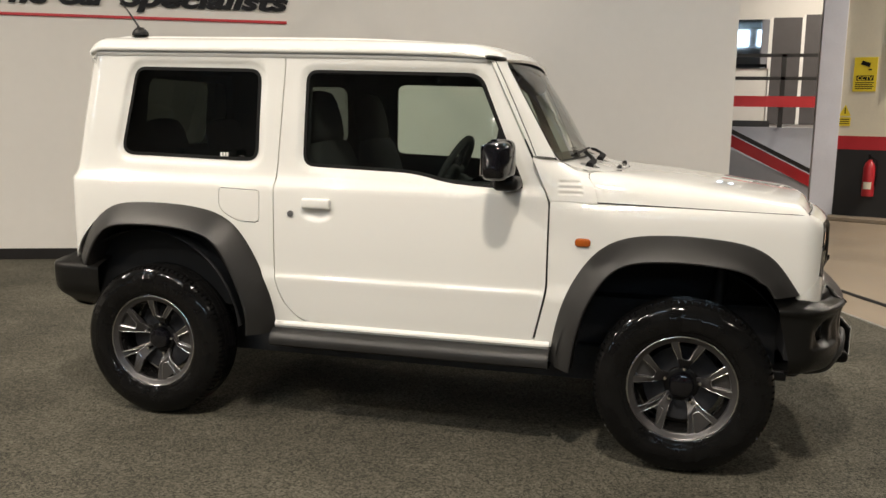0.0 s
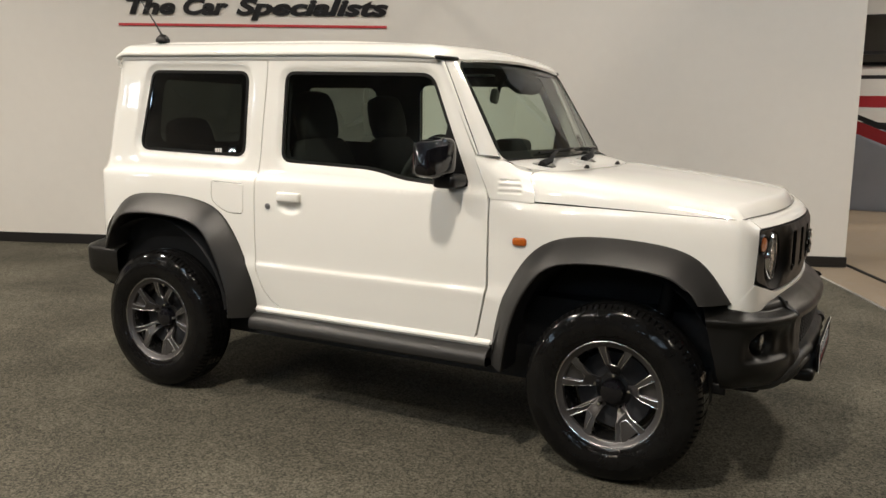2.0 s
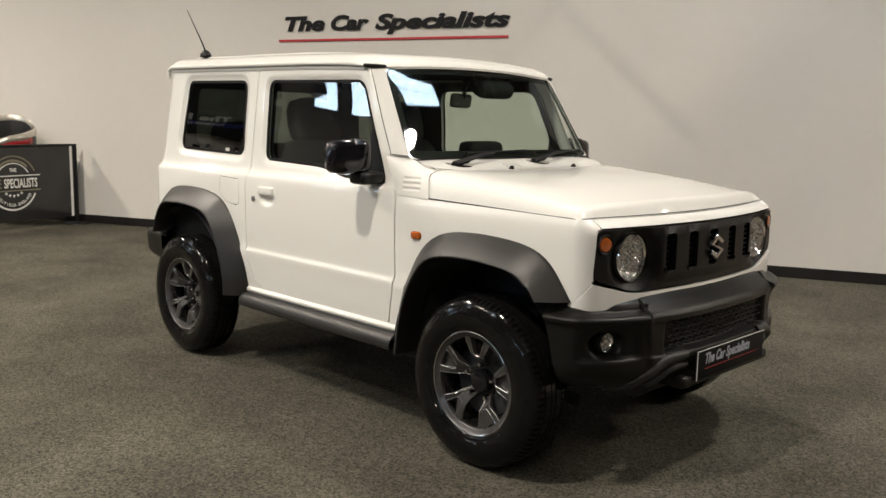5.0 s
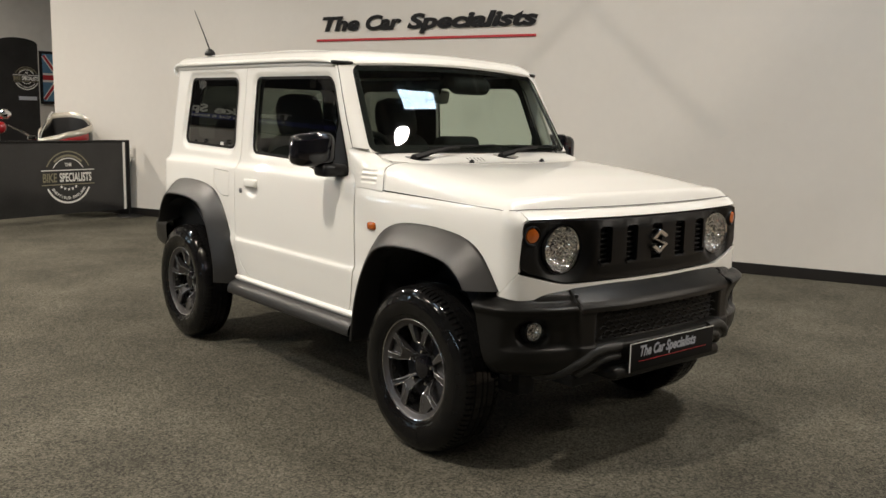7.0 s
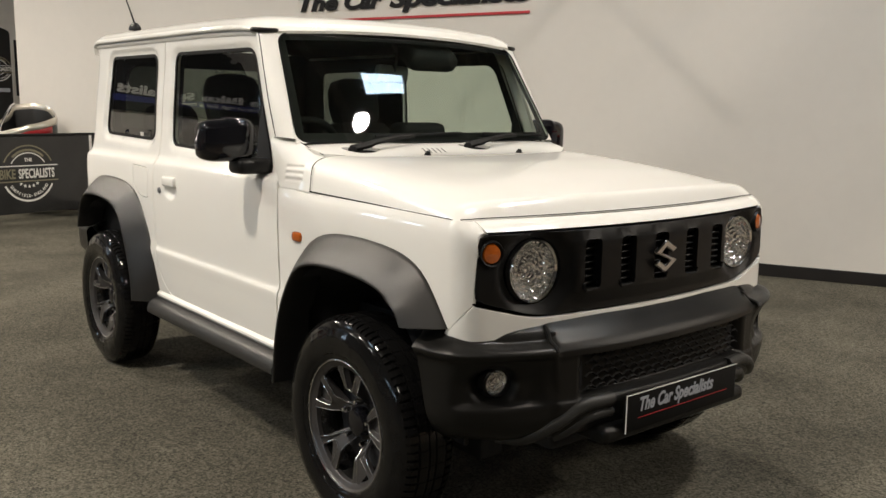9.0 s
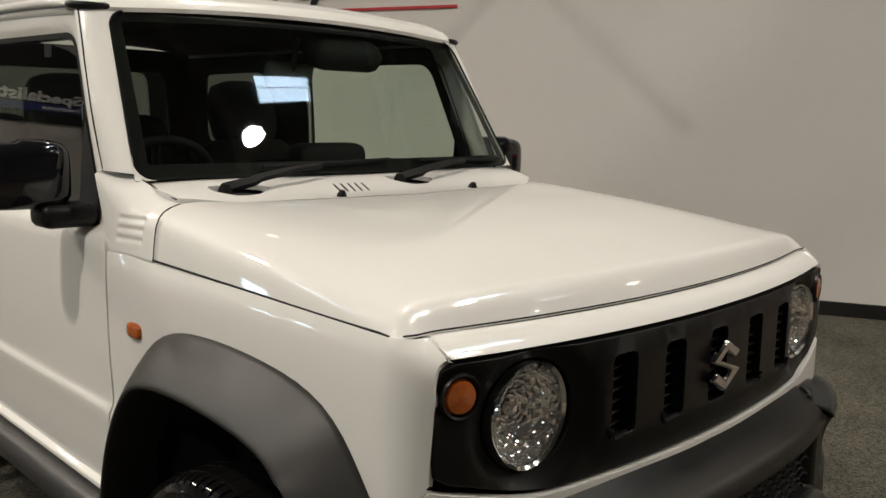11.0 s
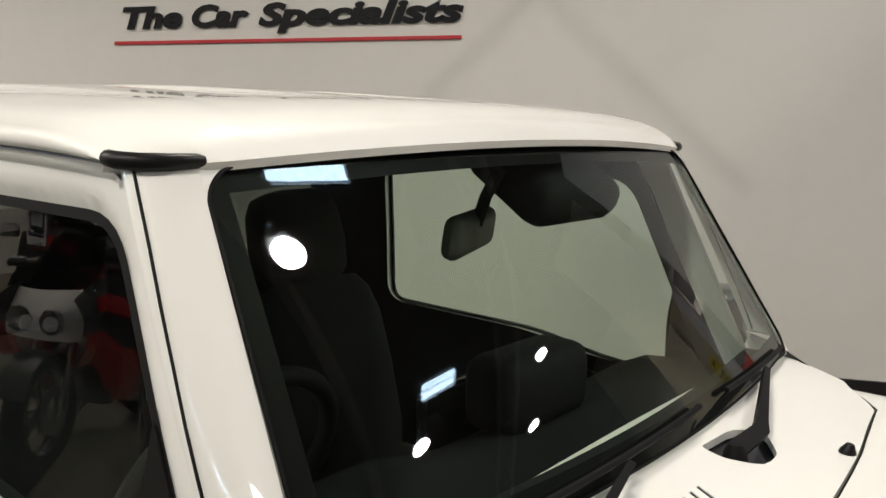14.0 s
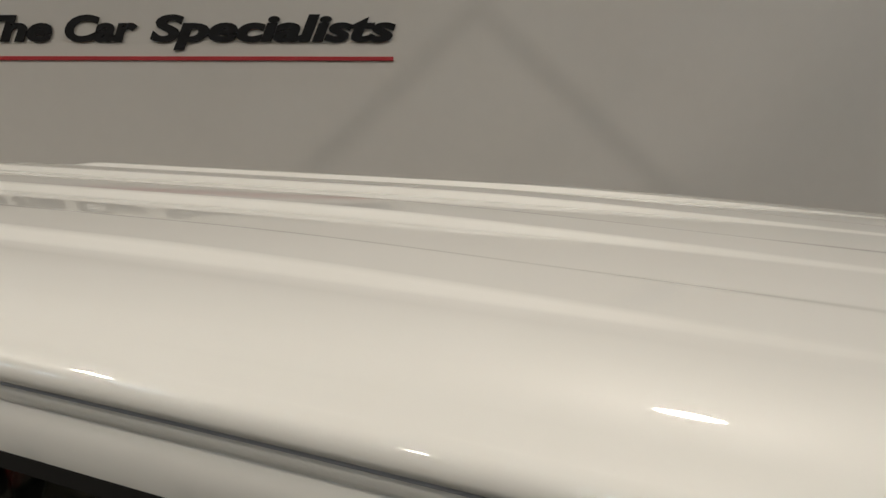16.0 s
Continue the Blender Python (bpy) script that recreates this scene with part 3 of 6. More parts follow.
def cowl_rows():
    prof, n = [], 240
    ys_ = [0.670 - 0.086 * (k / n) ** 1.7 for k in range(n + 1)]
    pts = [(y, HOOD(y)) for y in ys_]
    d = [0.0]
    for p, q in zip(pts, pts[1:]):
        d.append(d[-1] + math.hypot(q[0] - p[0], q[1] - p[1]))
    for t in lin(0, d[-1], 60):
        prof.append((float(np.interp(t, d, [p[0] for p in pts])), float(np.interp(t, d, [p[1] for p in pts]))))
    rows = []
    for x in lin(-0.606, -0.354, 60):
        zt, yi, row = COWL_TOP(x), COWL_IN(x), []
        z0 = 1.0195 - 0.006 * step(-0.53, -0.35, x) + max(-0.531 - x, 0) * 2.12
        yo = 0.672 + 0.012 * (1 - step(-0.53, -0.39, x)) - 0.05 * max(z0 - 1.0195, 0)
        for y, z in prof:
            zz = z0 + (z - 1.0175) / (prof[-1][1] - 1.0175) * (zt - z0)
            yy = yi + (y - 0.584) * (yo - yi) / 0.086
            for k in range(3):
                if -0.505 < x < -0.402 and yy > 0.64:
                    yy -= 0.004 * max(0, 1 - abs((zz - 1.048 - 0.021 * k) / 0.0085)) * step(-0.505, -0.496, x) * (1 - step(-0.411, -0.402, x))
            row.append(Vector((x + step(-0.50, -0.354, x) * (hood_back(yy) - 0.0035 + 0.354), -yy, zz)))
        p = row[0]
        rows.append([p + Vector((0, 0.016, -0.016)), p + Vector((0, 0.003, -0.008))] + row)
    return rows


# pillars beside the windscreen
PIL = [[(-0.604, -0.660, 1.186), (-0.588, -0.662, 1.186), (-0.564, -0.657, 1.185), (-0.541, -0.644, 1.183), (-0.522, -0.6245, 1.180), (-0.532, -0.612, 1.180)],
       [(-0.790, -0.632, 1.556), (-0.778, -0.634, 1.556), (-0.764, -0.620, 1.556), (-0.750, -0.598, 1.556), (-0.742, -0.574, 1.556), (-0.756, -0.564, 1.556)]]
both("windscreen_pillar", loft([[Vector(a).lerp(Vector(b), k) + Vector((0, -0.006 * math.sin(math.pi * k) * (i < 3), 0)) for i, (a, b) in enumerate(zip(*PIL))] for k in lin(0, 1, 14)]), M_PAINT, limit=60)

# bonnet
HOOD = curve([(0.0, 1.127), (0.30, 1.129), (0.50, 1.131), (0.56, 1.128), (0.60, 1.119), (0.63, 1.104), (0.650, 1.082), (0.661, 1.055), (0.667, 1.030), (0.670, 1.0175)])
HY = [0, 0.08, 0.16, 0.24, 0.32, 0.40, 0.47, 0.52, 0.56, 0.585, 0.605, 0.622, 0.636, 0.648, 0.657, 0.663, 0.667, 0.670]
hood_back = curve([(0.0, -0.262), (0.22, -0.279), (0.38, -0.301), (0.43, -0.307), (0.475, -0.313), (0.505, -0.333), (0.555, -0.373), (0.58, -0.390), (0.62, -0.388), (0.645, -0.374), (0.660, -0.358), (0.670, -0.347)])
HOOD_DROP = curve([(-0.40, 0.0), (-0.32, 0.0015), (-0.1, 0.013), (0.12, 0.033), (0.30, 0.056), (0.42, 0.072), (0.52, 0.085)])
HOOD_ARCH = curve([(-0.40, 0.0), (-0.32, 0.002), (-0.1, 0.012), (0.12, 0.017), (0.30, 0.019), (0.42, 0.017), (0.52, 0.012)])

HOOD_EDGE = curve([(-0.40, 1.0166), (-0.35, 1.0155), (0.0, 1.0078), (0.33, 1.0004), (0.38, 1.0002), (0.44, 1.0012), (0.52, 1.002)])


def hood_front(y):
    return 0.4900 - 0.20 * y * y + 0.016 * step(0.60, 0.66, abs(y)) - 0.012 * (abs(y) / 0.670) ** 40


def hood_point(y, k):
    a = abs(y)
    x0, x1 = hood_back(a), hood_front(a)
    x = x0 + (x1 - x0) * k
    base = HOOD_EDGE(x)
    crown = HOOD(0.0) - HOOD_DROP(x) - HOOD_ARCH(x) * min(a / 0.57, 1.0) ** 2
    full = base + (HOOD(a) - 1.0175) * (crown - base) / (HOOD(0.0) - 1.0175)
    d = x1 - x
    lip = 1 - step(0.0, 0.060, d) ** 0.6 if d < 0.060 else 0
    z = full + (base - 0.004 - full) * lip ** 2.2
    return Vector((x, y, max(z, base - 0.003)))


ks = list(lin(0, 0.86, 30)) + list(lin(0.875, 1, 16))
ys = [-y for y in HY[:0:-1]] + HY
rows = [[hood_point(y, k) for y in ys] for k in ks]
under = [[p + Vector((0, 0, -0.012)) for p in r] for r in (rows[0], rows[-1])]
bm = loft([under[0]] + rows + [[p + Vector((-0.012, 0, -0.004)) for p in rows[-1]]])
part("bonnet", bm, M_PAINT, CAR, limit=50)
# dark sheet under the bonnet, for the shade seen in its edge gaps
part("bonnet_gap", loft([[hood_point(y, k) + Vector((-0.004, 0, -0.022)) for y in ys] for k in ks[::3] + [1.0]]), M_DARK, CAR)

both("cowl_side", loft(cowl_rows()), M_PAINT, limit=60)
# thin dark tubes drawn for the shaded gaps between panels, not rubber strips
both("panel_seam", tube([(-0.775, -0.6275, 1.560), (-0.761, -0.6312, 1.534), (-0.733, -0.6382, 1.481), (-0.707, -0.6452, 1.429), (-0.680, -0.6512, 1.374), (-0.657, -0.6562, 1.325), (-0.636, -0.6595, 1.282), (-0.616, -0.6610, 1.238), (-0.596, -0.6612, 1.190)], 0.0019, 6), M_SEAL)
both("panel_seam", tube([Vector(p) + Vector((0.001, -0.0005, 0.0)) for p in PIL[0][:5]], 0.0013, 6), M_SEAL)
both("panel_seam", tube([(x, -COWL_IN(x) + 0.001, COWL_TOP(x) + 0.0005) for x in lin(-0.518, -0.40, 12)], 0.0016, 6), M_SEAL)

# the same round the bonnet: its gap shadow drawn as dark tubes
both("panel_seam", tube([hood_point(-0.670, k) + Vector((0, -0.0022, 0.0014)) for k in lin(0, 0.985, 40)], 0.0017, 6), M_SEAL)
part("panel_seam", tube([hood_point(y, 1.0) + Vector((0.0020, 0, 0.0042)) for y in lin(-0.662, 0.662, 60)], 0.0015, 6), M_SEAL, CAR)
part("panel_seam", tube([hood_point(y, 0.0) + Vector((-0.0024, 0, -0.0012)) for y in ys], 0.0012, 6), M_SEAL, CAR)

# scuttle between bonnet and windscreen
def scuttle_z(x, y):
    return 1.127 + 0.045 * step(-0.27, -0.54, x) - 0.012 * (abs(y) / 0.6) ** 4


def scuttle(u, v):
    return Vector((u, v, scuttle_z(u, v)))


edge = [(hood_back(abs(y)) - 0.005, y, 0.004) for y in lin(-0.585, 0.585, 40)]
SLOTS = [[(-0.338, y - 0.018), (-0.338, y - 0.0105), (-0.402, y + 0.014), (-0.402, y + 0.0065)] for y in (-0.176, -0.154, -0.132, -0.110, -0.088)]
slots = [rounded([(*p, 0.001) for p in s], 0.001, 0.05) for s in SLOTS]
wells = [rounded([(-0.444, -0.492 + d, 0.008), (-0.438, -0.388 + d, 0.02), (-0.404, -0.345 + d, 0.012), (-0.366, -0.400 + d, 0.012), (-0.364, -0.455 + d, 0.02), (-0.412, -0.494 + d, 0.012)], 0.02, 0.02) for d in (0.0, 0.525)]
sc_out = rounded(edge + [(-0.49, 0.608, 0.01), (-0.535, 0.618, 0.01), (-0.545, 0.40, 0.05), (-0.550, 0, 0.1), (-0.545, -0.40, 0.05), (-0.535, -0.618, 0.01), (-0.49, -0.608, 0.01)], 0.01, 0.03)
part("scuttle_panel", sheet(sc_out, slots + wells, scuttle, 0.03, (0, 0, -0.012)), M_PAINT, CAR, bevel=0.0015)
# dark sheets just inside the open slots stand for the shade in them
for s in slots:
    part("slot_insert", sheet(grown(s, -0.0004), [], lambda u, v: scuttle(u, v) - Vector((0, 0, 0.0012)), 0.02), M_DARK, CAR)
part("scuttle_void", sheet(sc_out, [], lambda u, v: scuttle(u, v) - Vector((0, 0, 0.02)), 0.08), M_DARK, CAR)
for y in (-0.220, 0.224):
    part("washer_jet", put(lathe([(0.0, 0.016), (0.006, 0.015), (0.012, 0.004), (0.013, -0.004)], 10, "z"), Matrix.Translation((-0.298, y, scuttle_z(-0.298, y))) @ pose(0, 0, 0, 0, 14, 0)), M_SATIN, CAR)

# windscreen
def screen(v, w, back=0.0):
    """v across, w up the glass; bowed forwards in the middle."""
    half = 0.6225 + (0.5715 - 0.6225) * w
    bow = 1 - (v * v)
    x = -0.517 + (-0.7475 + 0.517) * w + (0.057 - 0.0255 * w + 0.012 * math.sin(math.pi * w)) * bow
    z = 1.170 + (1.556 - 1.170) * w + 0.020 * bow * w + 0.004 * math.sin(math.pi * w)
    return Vector((x - back, v * half, z))


def screen_loft(v0, v1, w0, w1, nv, nw, back):
    return loft([[screen(v, w, back) for v in lin(v0, v1, nv)] for w in lin(w0, w1, nw)])


windscreen = part("windscreen", screen_loft(-1, 1, 0, 1, 33, 17, 0.0), M_GLASS, CAR, "clear glass with a black border")
bm = bmesh.new()
for a in ((-1, 1, 0, 0.075, 33, 3), (-1, 1, 0.925, 1, 33, 3), (-1, -0.945, 0.075, 0.925, 3, 15), (0.945, 1, 0.075, 0.925, 3, 15)):
    v0, v1, w0, w1, nv, nw = a
    loft([[screen(v, w, 0.006) for v in lin(v0, v1, nv)] for w in lin(w0, w1, nw)], bm=bm)
part("glass_border", bm, M_BAND, windscreen)
def in_corner(sv, top, da, db, back):
    """A point da from the screen's side and db from its top or bottom edge."""
    w = 1 - db / 0.45 if top else db / 0.45
    return screen(sv * (1 - da / (0.6225 - 0.051 * w)), w, back)


ring = []
for sv, top, r in ((-1, False, 0.042), (1, False, 0.042), (1, True, 0.048), (-1, True, 0.048)):
    arc = [(r - r * math.sin(a), r - r * math.cos(a)) for a in lin(0, math.pi / 2, 9)]
    bm = bmesh.new()
    tip, outer = bm.verts.new(in_corner(sv, top, -0.004, -0.004, -0.004)), [bm.verts.new(in_corner(sv, top, a, b, -0.004)) for a, b in arc]
    ends = [bm.verts.new(in_corner(sv, top, r, -0.004, -0.004))] + outer + [bm.verts.new(in_corner(sv, top, -0.004, r, -0.004))]
    for p, q in zip(ends, ends[1:]):
        bm.faces.new((tip, p, q))
    bmesh.ops.recalc_face_normals(bm, faces=bm.faces)
    if sum(f.normal.x for f in bm.faces) < 0:
        bmesh.ops.reverse_faces(bm, faces=bm.faces)
    part("screen_corner", bm, M_PAINT, CAR)
    arc = [in_corner(sv, top, a, b, -0.004) for a, b in arc]
    ring += arc[::-1] if (sv < 0) != top else arc
ring.append(ring[0])
dense = [p.lerp(q, k) for p, q in zip(ring, ring[1:]) for k in (lin(0, 1, 24, endpoint=False) if (q - p).length > 0.2 else (0.0,))]
seal = []
for p in dense:  # back onto the curved glass
    w = min(max((p.z - 1.170) / 0.39, 0), 1)
    v = p.y / (0.6225 - 0.051 * w)
    seal.append(Vector((max(p.x, screen(max(min(v, 1), -1), w, -0.003).x - 0.004), p.y, p.z)))
part("windscreen_seal", tube(seal, 0.0026, 6, caps=False), M_BAND, windscreen)

# side glass
def pane(name, loop, mat, border, label):
    g = both(name, sheet(grown(loop, 0.006), [], lambda u, z: side(u, z, 0.014, False), 0.05), mat, CAR, label)
    b = [sheet(grown(loop, 0.004), [grown(loop, -border)], lambda u, z: side(u, z, 0.010, False), 0.03, (0, 0.006, 0))]
    b.append(turned(b[0]))
    for o, m in zip(g, b):
        part("glass_seal", m, M_SEAL, o)
    return g


pane("door_glass", DOOR_WIN, M_GLASS, 0.009, "clear side glass")
quarter_glass = pane("quarter_glass", QUARTER_WIN, M_TINT, 0.010, "dark privacy glass")
bm = bmesh.new()
for i in range(3):
    p = side(-1.965 + i * 0.014, 1.158, 0.008, False)
    box(bm, p.x - 0.005, p.x + 0.005, p.y - 0.0015, p.y, p.z - 0.009, p.z + 0.009)
part("glass_mark", bm, M_WHITE, quarter_glass[0])

# roof with pressed ribs and a rolled edge
DRIP = curve([(-2.63, 1.600), (-2.2, 1.594), (-1.68, 1.587), (-1.18, 1.579), (-0.80, 1.564), (-0.745, 1.557)])
RY = [0.640, 0.6440, 0.6435, 0.639, 0.632, 0.623, 0.613, 0.601, 0.585, 0.565, 0.542, 0.515]
RH = [0.000, 0.0060, 0.0140, 0.0195, 0.0230, 0.0275, 0.0350, 0.0425, 0.0485, 0.0535, 0.0580, 0.0605]
ys_in = list(span(0.49, 0.0, -0.007)) + [0.0]


def roof_front(y):
    return -0.748 + 0.052 * (1 - (y / 0.64) ** 2)


def roof_point(x_k, y, h):
    a = abs(y)
    xf = roof_front(min(a, 0.60)) - 0.055 * step(0.57, 0.645, a)
    xb = -2.628 + 0.03 * (a / 0.64) ** 6
    x = xb + (xf - xb) * x_k
    crown = h * (1.0 + 0.08 * step(-0.9, -1.6, x))
    z = DRIP(x) + crown
    if a < 0.515:
        q = (a + 0.14) % 0.28
        rib = 1 - step(0.050, 0.068, min(q, 0.28 - q))
        z += 0.010 * rib * step(-0.76, -1.50, x) * step(-2.62, -2.5, x) * (1 - step(0.490, 0.515, a))
    d = xf - x
    if d < 0.20:
        ze = 1.562 + 0.020 * (1 - (min(a, 0.556) / 0.556) ** 2) if a < 0.58 else min(z, 1.562)
        b = 0.72 * max(1 - d / 0.20, 0) ** 3 + 0.28 * max(1 - d / 0.03, 0) ** 2
        z += (ze - z) * b
    e = x - xb
    if e < 0.06:
        z -= 0.022 * max(1 - e / 0.06, 0) ** 2.5
    return Vector((x, y, z))


prof = [(y, h) for y, h in zip(RY, RH)] + [(y, 0.0600 + 0.013 * (1 - (y / 0.515) ** 2)) for y in ys_in]
full = [(-y, h) for y, h in prof] + [(y, h) for y, h in prof[-2::-1]]
xk = list(lin(0, 0.06, 8)) + list(lin(0.08, 0.88, 44)) + list(lin(0.89, 1, 22))
rows = [[roof_point(k, y, h) for y, h in full] for k in xk]
rows = [[r[0] + Vector((0, 0.022, -0.004))] + r + [r[-1] + Vector((0, -0.022, -0.004))] for r in rows]
rows = [[p + Vector((0.012, 0, -0.030)) for p in rows[0]]] + rows + [[p + Vector((-0.006, 0, -0.010)) for p in rows[-1]]]
roof = part("roof", loft(rows), M_PAINT, CAR, "white pressed roof with lengthwise ribs", limit=55)
part("headlining", loft([[roof_point(k, y * 0.955, h) - Vector((0, 0, 0.032)) for y, h in full[2:-2:3]] for k in xk[::5] + [0.985]]), M_CABIN, CAR)
# thin grey tube drawn in place of the shadow line under the roof's edge
gut = [Vector((x, -0.634, DRIP(x) - 0.004)) for x in lin(-2.57, -0.80, 30)]
both("drip_seal", tube(gut, 0.0014, 6), M_GREY)
both("roof_rail", loft([[Vector((x, -y, DRIP(x) + dz)) for y, dz in ((0.618, -0.002), (0.6335, -0.005), (0.6325, -0.013), (0.622, -0.024))] for x in lin(-2.57, -0.80, 30)]), M_PAINT)
strip = [Vector((-0.812, -0.633, 1.5685)), Vector((-0.800, -0.639, 1.5665)), Vector((-0.784, -0.638, 1.5645)), Vector((-0.766, -0.624, 1.563)), Vector((-0.752, -0.600, 1.5625)), Vector((-0.744, -0.574, 1.5635)), Vector((-0.742, -0.566, 1.564))]
both("gutter_cap", tube(strip, [0.006, 0.0088, 0.0094, 0.0095, 0.0092, 0.008, 0.005], 12), M_PLASTIC)
antenna = part("antenna_base", put(lathe([(0.0, 0.026), (0.012, 0.025), (0.024, 0.012), (0.030, 0.0), (0.030, -0.012)], 20, "z"), Matrix.Translation((-2.452, -0.475, 1.688)) @ Matrix.Diagonal((1.3, 1, 1, 1))), M_SATIN, CAR)
part("antenna_mast", tube([(-2.452, -0.475, 1.705), (-2.50, -0.477, 1.772), (-2.645, -0.483, 1.955)], [0.0055, 0.004, 0.002], 8), M_SATIN, antenna)

# nose: painted surround, black grille panel
GRILLE = rounded([(-0.646, 0.966, 0.03), (0.646, 0.966, 0.03), (0.656, 0.790, 0.03), (0.47, 0.732, 0.05), (-0.47, 0.732, 0.05), (-0.656, 0.790, 0.03)], 0.03, 0.03)


top_strip = rounded([(-0.6225, 0.9690, 0.002), (-0.636, 0.9885, 0.012), (-0.655, 1.0005, 0.004), (0.655, 1.0005, 0.004), (0.636, 0.9885, 0.012), (0.6225, 0.9690, 0.002)], 0.01, 0.02)
low_strip = rounded([(-0.6600, 0.7795, 0.003), (-0.651, 0.777, 0.01), (-0.47, 0.7295, 0.05), (0.47, 0.7295, 0.05), (0.651, 0.777, 0.01), (0.6600, 0.7795, 0.003), (0.7255, 0.7105, 0.003), (0.740, 0.680, 0.01), (-0.740, 0.680, 0.01), (-0.7255, 0.7105, 0.003)], 0.02, 0.02)
lines = [[Vector((x, z)) for x in span(-0.65, 0.655, 0.02)] for z in (0.975, 0.981, 0.987, 0.993)]
nose_panel = part("nose_panel", sheet(grown(top_strip, -0.0018), [], nose_skin, 0.02, (-0.02, 0, -0.004), lines), M_PAINT, CAR, bevel=0.0025)
part("nose_valance", sheet(grown(low_strip, -0.0018), [], nose_skin, 0.015, (-0.02, 0, 0)), M_PAINT, nose_panel, bevel=0.002)
part("nose_void", sheet(rounded([(-0.66, 0.985, 0.01), (0.66, 0.985, 0.01), (0.655, 0.70, 0.01), (-0.655, 0.70, 0.01)], 0.02, 0.03), [], lambda u, v: Vector((front_x(u) - 0.075, u, v)), 0.1), M_DARK, CAR)
HL = [(-0.465, 0.857), (0.465, 0.857)]
IND = [(-0.607, 0.914), (0.607, 0.914)]


def ring2(c, r, n=36):
    return [Vector((c[0] + r * math.cos(a), c[1] + r * math.sin(a))) for a in lin(0, 2 * math.pi, n, endpoint=False)]


def grille_x(u, v):
    """The panel stands proud round the slots and dips into a bowl round each headlight and indicator."""
    d = min(math.hypot(u - c[0], v - c[1]) for c in HL)
    e = min(math.hypot(u - c[0], v - c[1]) for c in IND)
    x = front_x(u) - 0.006 - 0.020 * (1 - step(0.090, 0.132, d)) - 0.008 * (1 - step(0.030, 0.052, e))
    x += 0.012 * step(0.36, 0.335, abs(u)) * step(0.755, 0.785, v) * (1 - step(0.940, 0.960, v))
    return Vector((x, u, v))


SLOT_Y = (-0.285, -0.146, 0.0, 0.146, 0.285)
SLOT = [rounded([(y - 0.030, 0.936, 0.012), (y + 0.030, 0.936, 0.012), (y + 0.030, 0.796, 0.012), (y - 0.030, 0.796, 0.012)], 0.01, 0.02) for y in SLOT_Y]
extra = [ring2(c, r) for c in HL for r in (0.100, 0.108, 0.116, 0.124, 0.132)]
grille = part("grille", sheet(grown(GRILLE, -0.002), SLOT + [ring2(c, 0.092) for c in HL] + [ring2(c, 0.030, 20) for c in IND], grille_x, 0.025, (-0.03, 0, 0), extra), M_GRILLE, CAR, "satin black grille panel", bevel=0.005)
for y in SLOT_Y:
    x, turn = front_x(y), math.degrees(math.atan(-0.4 * y))
    part("grille_back", put(boxed(-0.002, 0.0, -0.034, 0.034, 0.790, 0.942), Matrix.Translation((x - 0.024, y, 0)) @ pose(0, 0, 0, 0, 0, turn)), M_GRILLE, grille)
    for i in range(7):
        part("grille_fin", put(rounded_box(0.016, 0.060, 0.0060, 0.002, (0, 0, 0), 1), Matrix.Translation((x - 0.018, y, 0.808 + i * 0.0195)) @ pose(0, 0, 0, 0, -25, turn)), M_GRILLE, grille)
    lip = [Vector((-0.001, a, b)) for a, b in ((-0.034, 0.812), (-0.033, 0.800), (-0.026, 0.7925), (0.026, 0.7925), (0.033, 0.800), (0.034, 0.812))]
    part("slot_lip", put(tube(lip, 0.0055, 8), Matrix.Translation((x + 0.002, y, 0)) @ pose(0, 0, 0, 0, 0, turn)), M_GRILLE, grille)
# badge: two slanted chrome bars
bm = bmesh.new()
half = [(-0.044, 0.014), (0.0, 0.052), (0.042, 0.022), (0.026, 0.008), (0.001, 0.027), (-0.016, 0.013)]
bm.faces.new([bm.verts.new((0.582, y * 1.22, 0.866 + z * 0.98)) for y, z in half + [(-y, -z) for y, z in half]])
ex = bmesh.ops.extrude_face_region(bm, geom=bm.faces[:])["geom"]
bmesh.ops.translate(bm, verts=[v for v in ex if isinstance(v, bmesh.types.BMVert)], vec=(-0.014, 0, 0))
bmesh.ops.recalc_face_normals(bm, faces=bm.faces)
part("badge", bm, M_BADGE, grille, "chrome badge, darkened for a dark reflection", bevel=0.0045)

M_REFLECT = pbr("lamp_reflector", (0.95, 0.96, 0.96), 0.07, metal=0.85, var=0.05, scale=40, rvar=0.02)
facet_rng = random.Random(11)


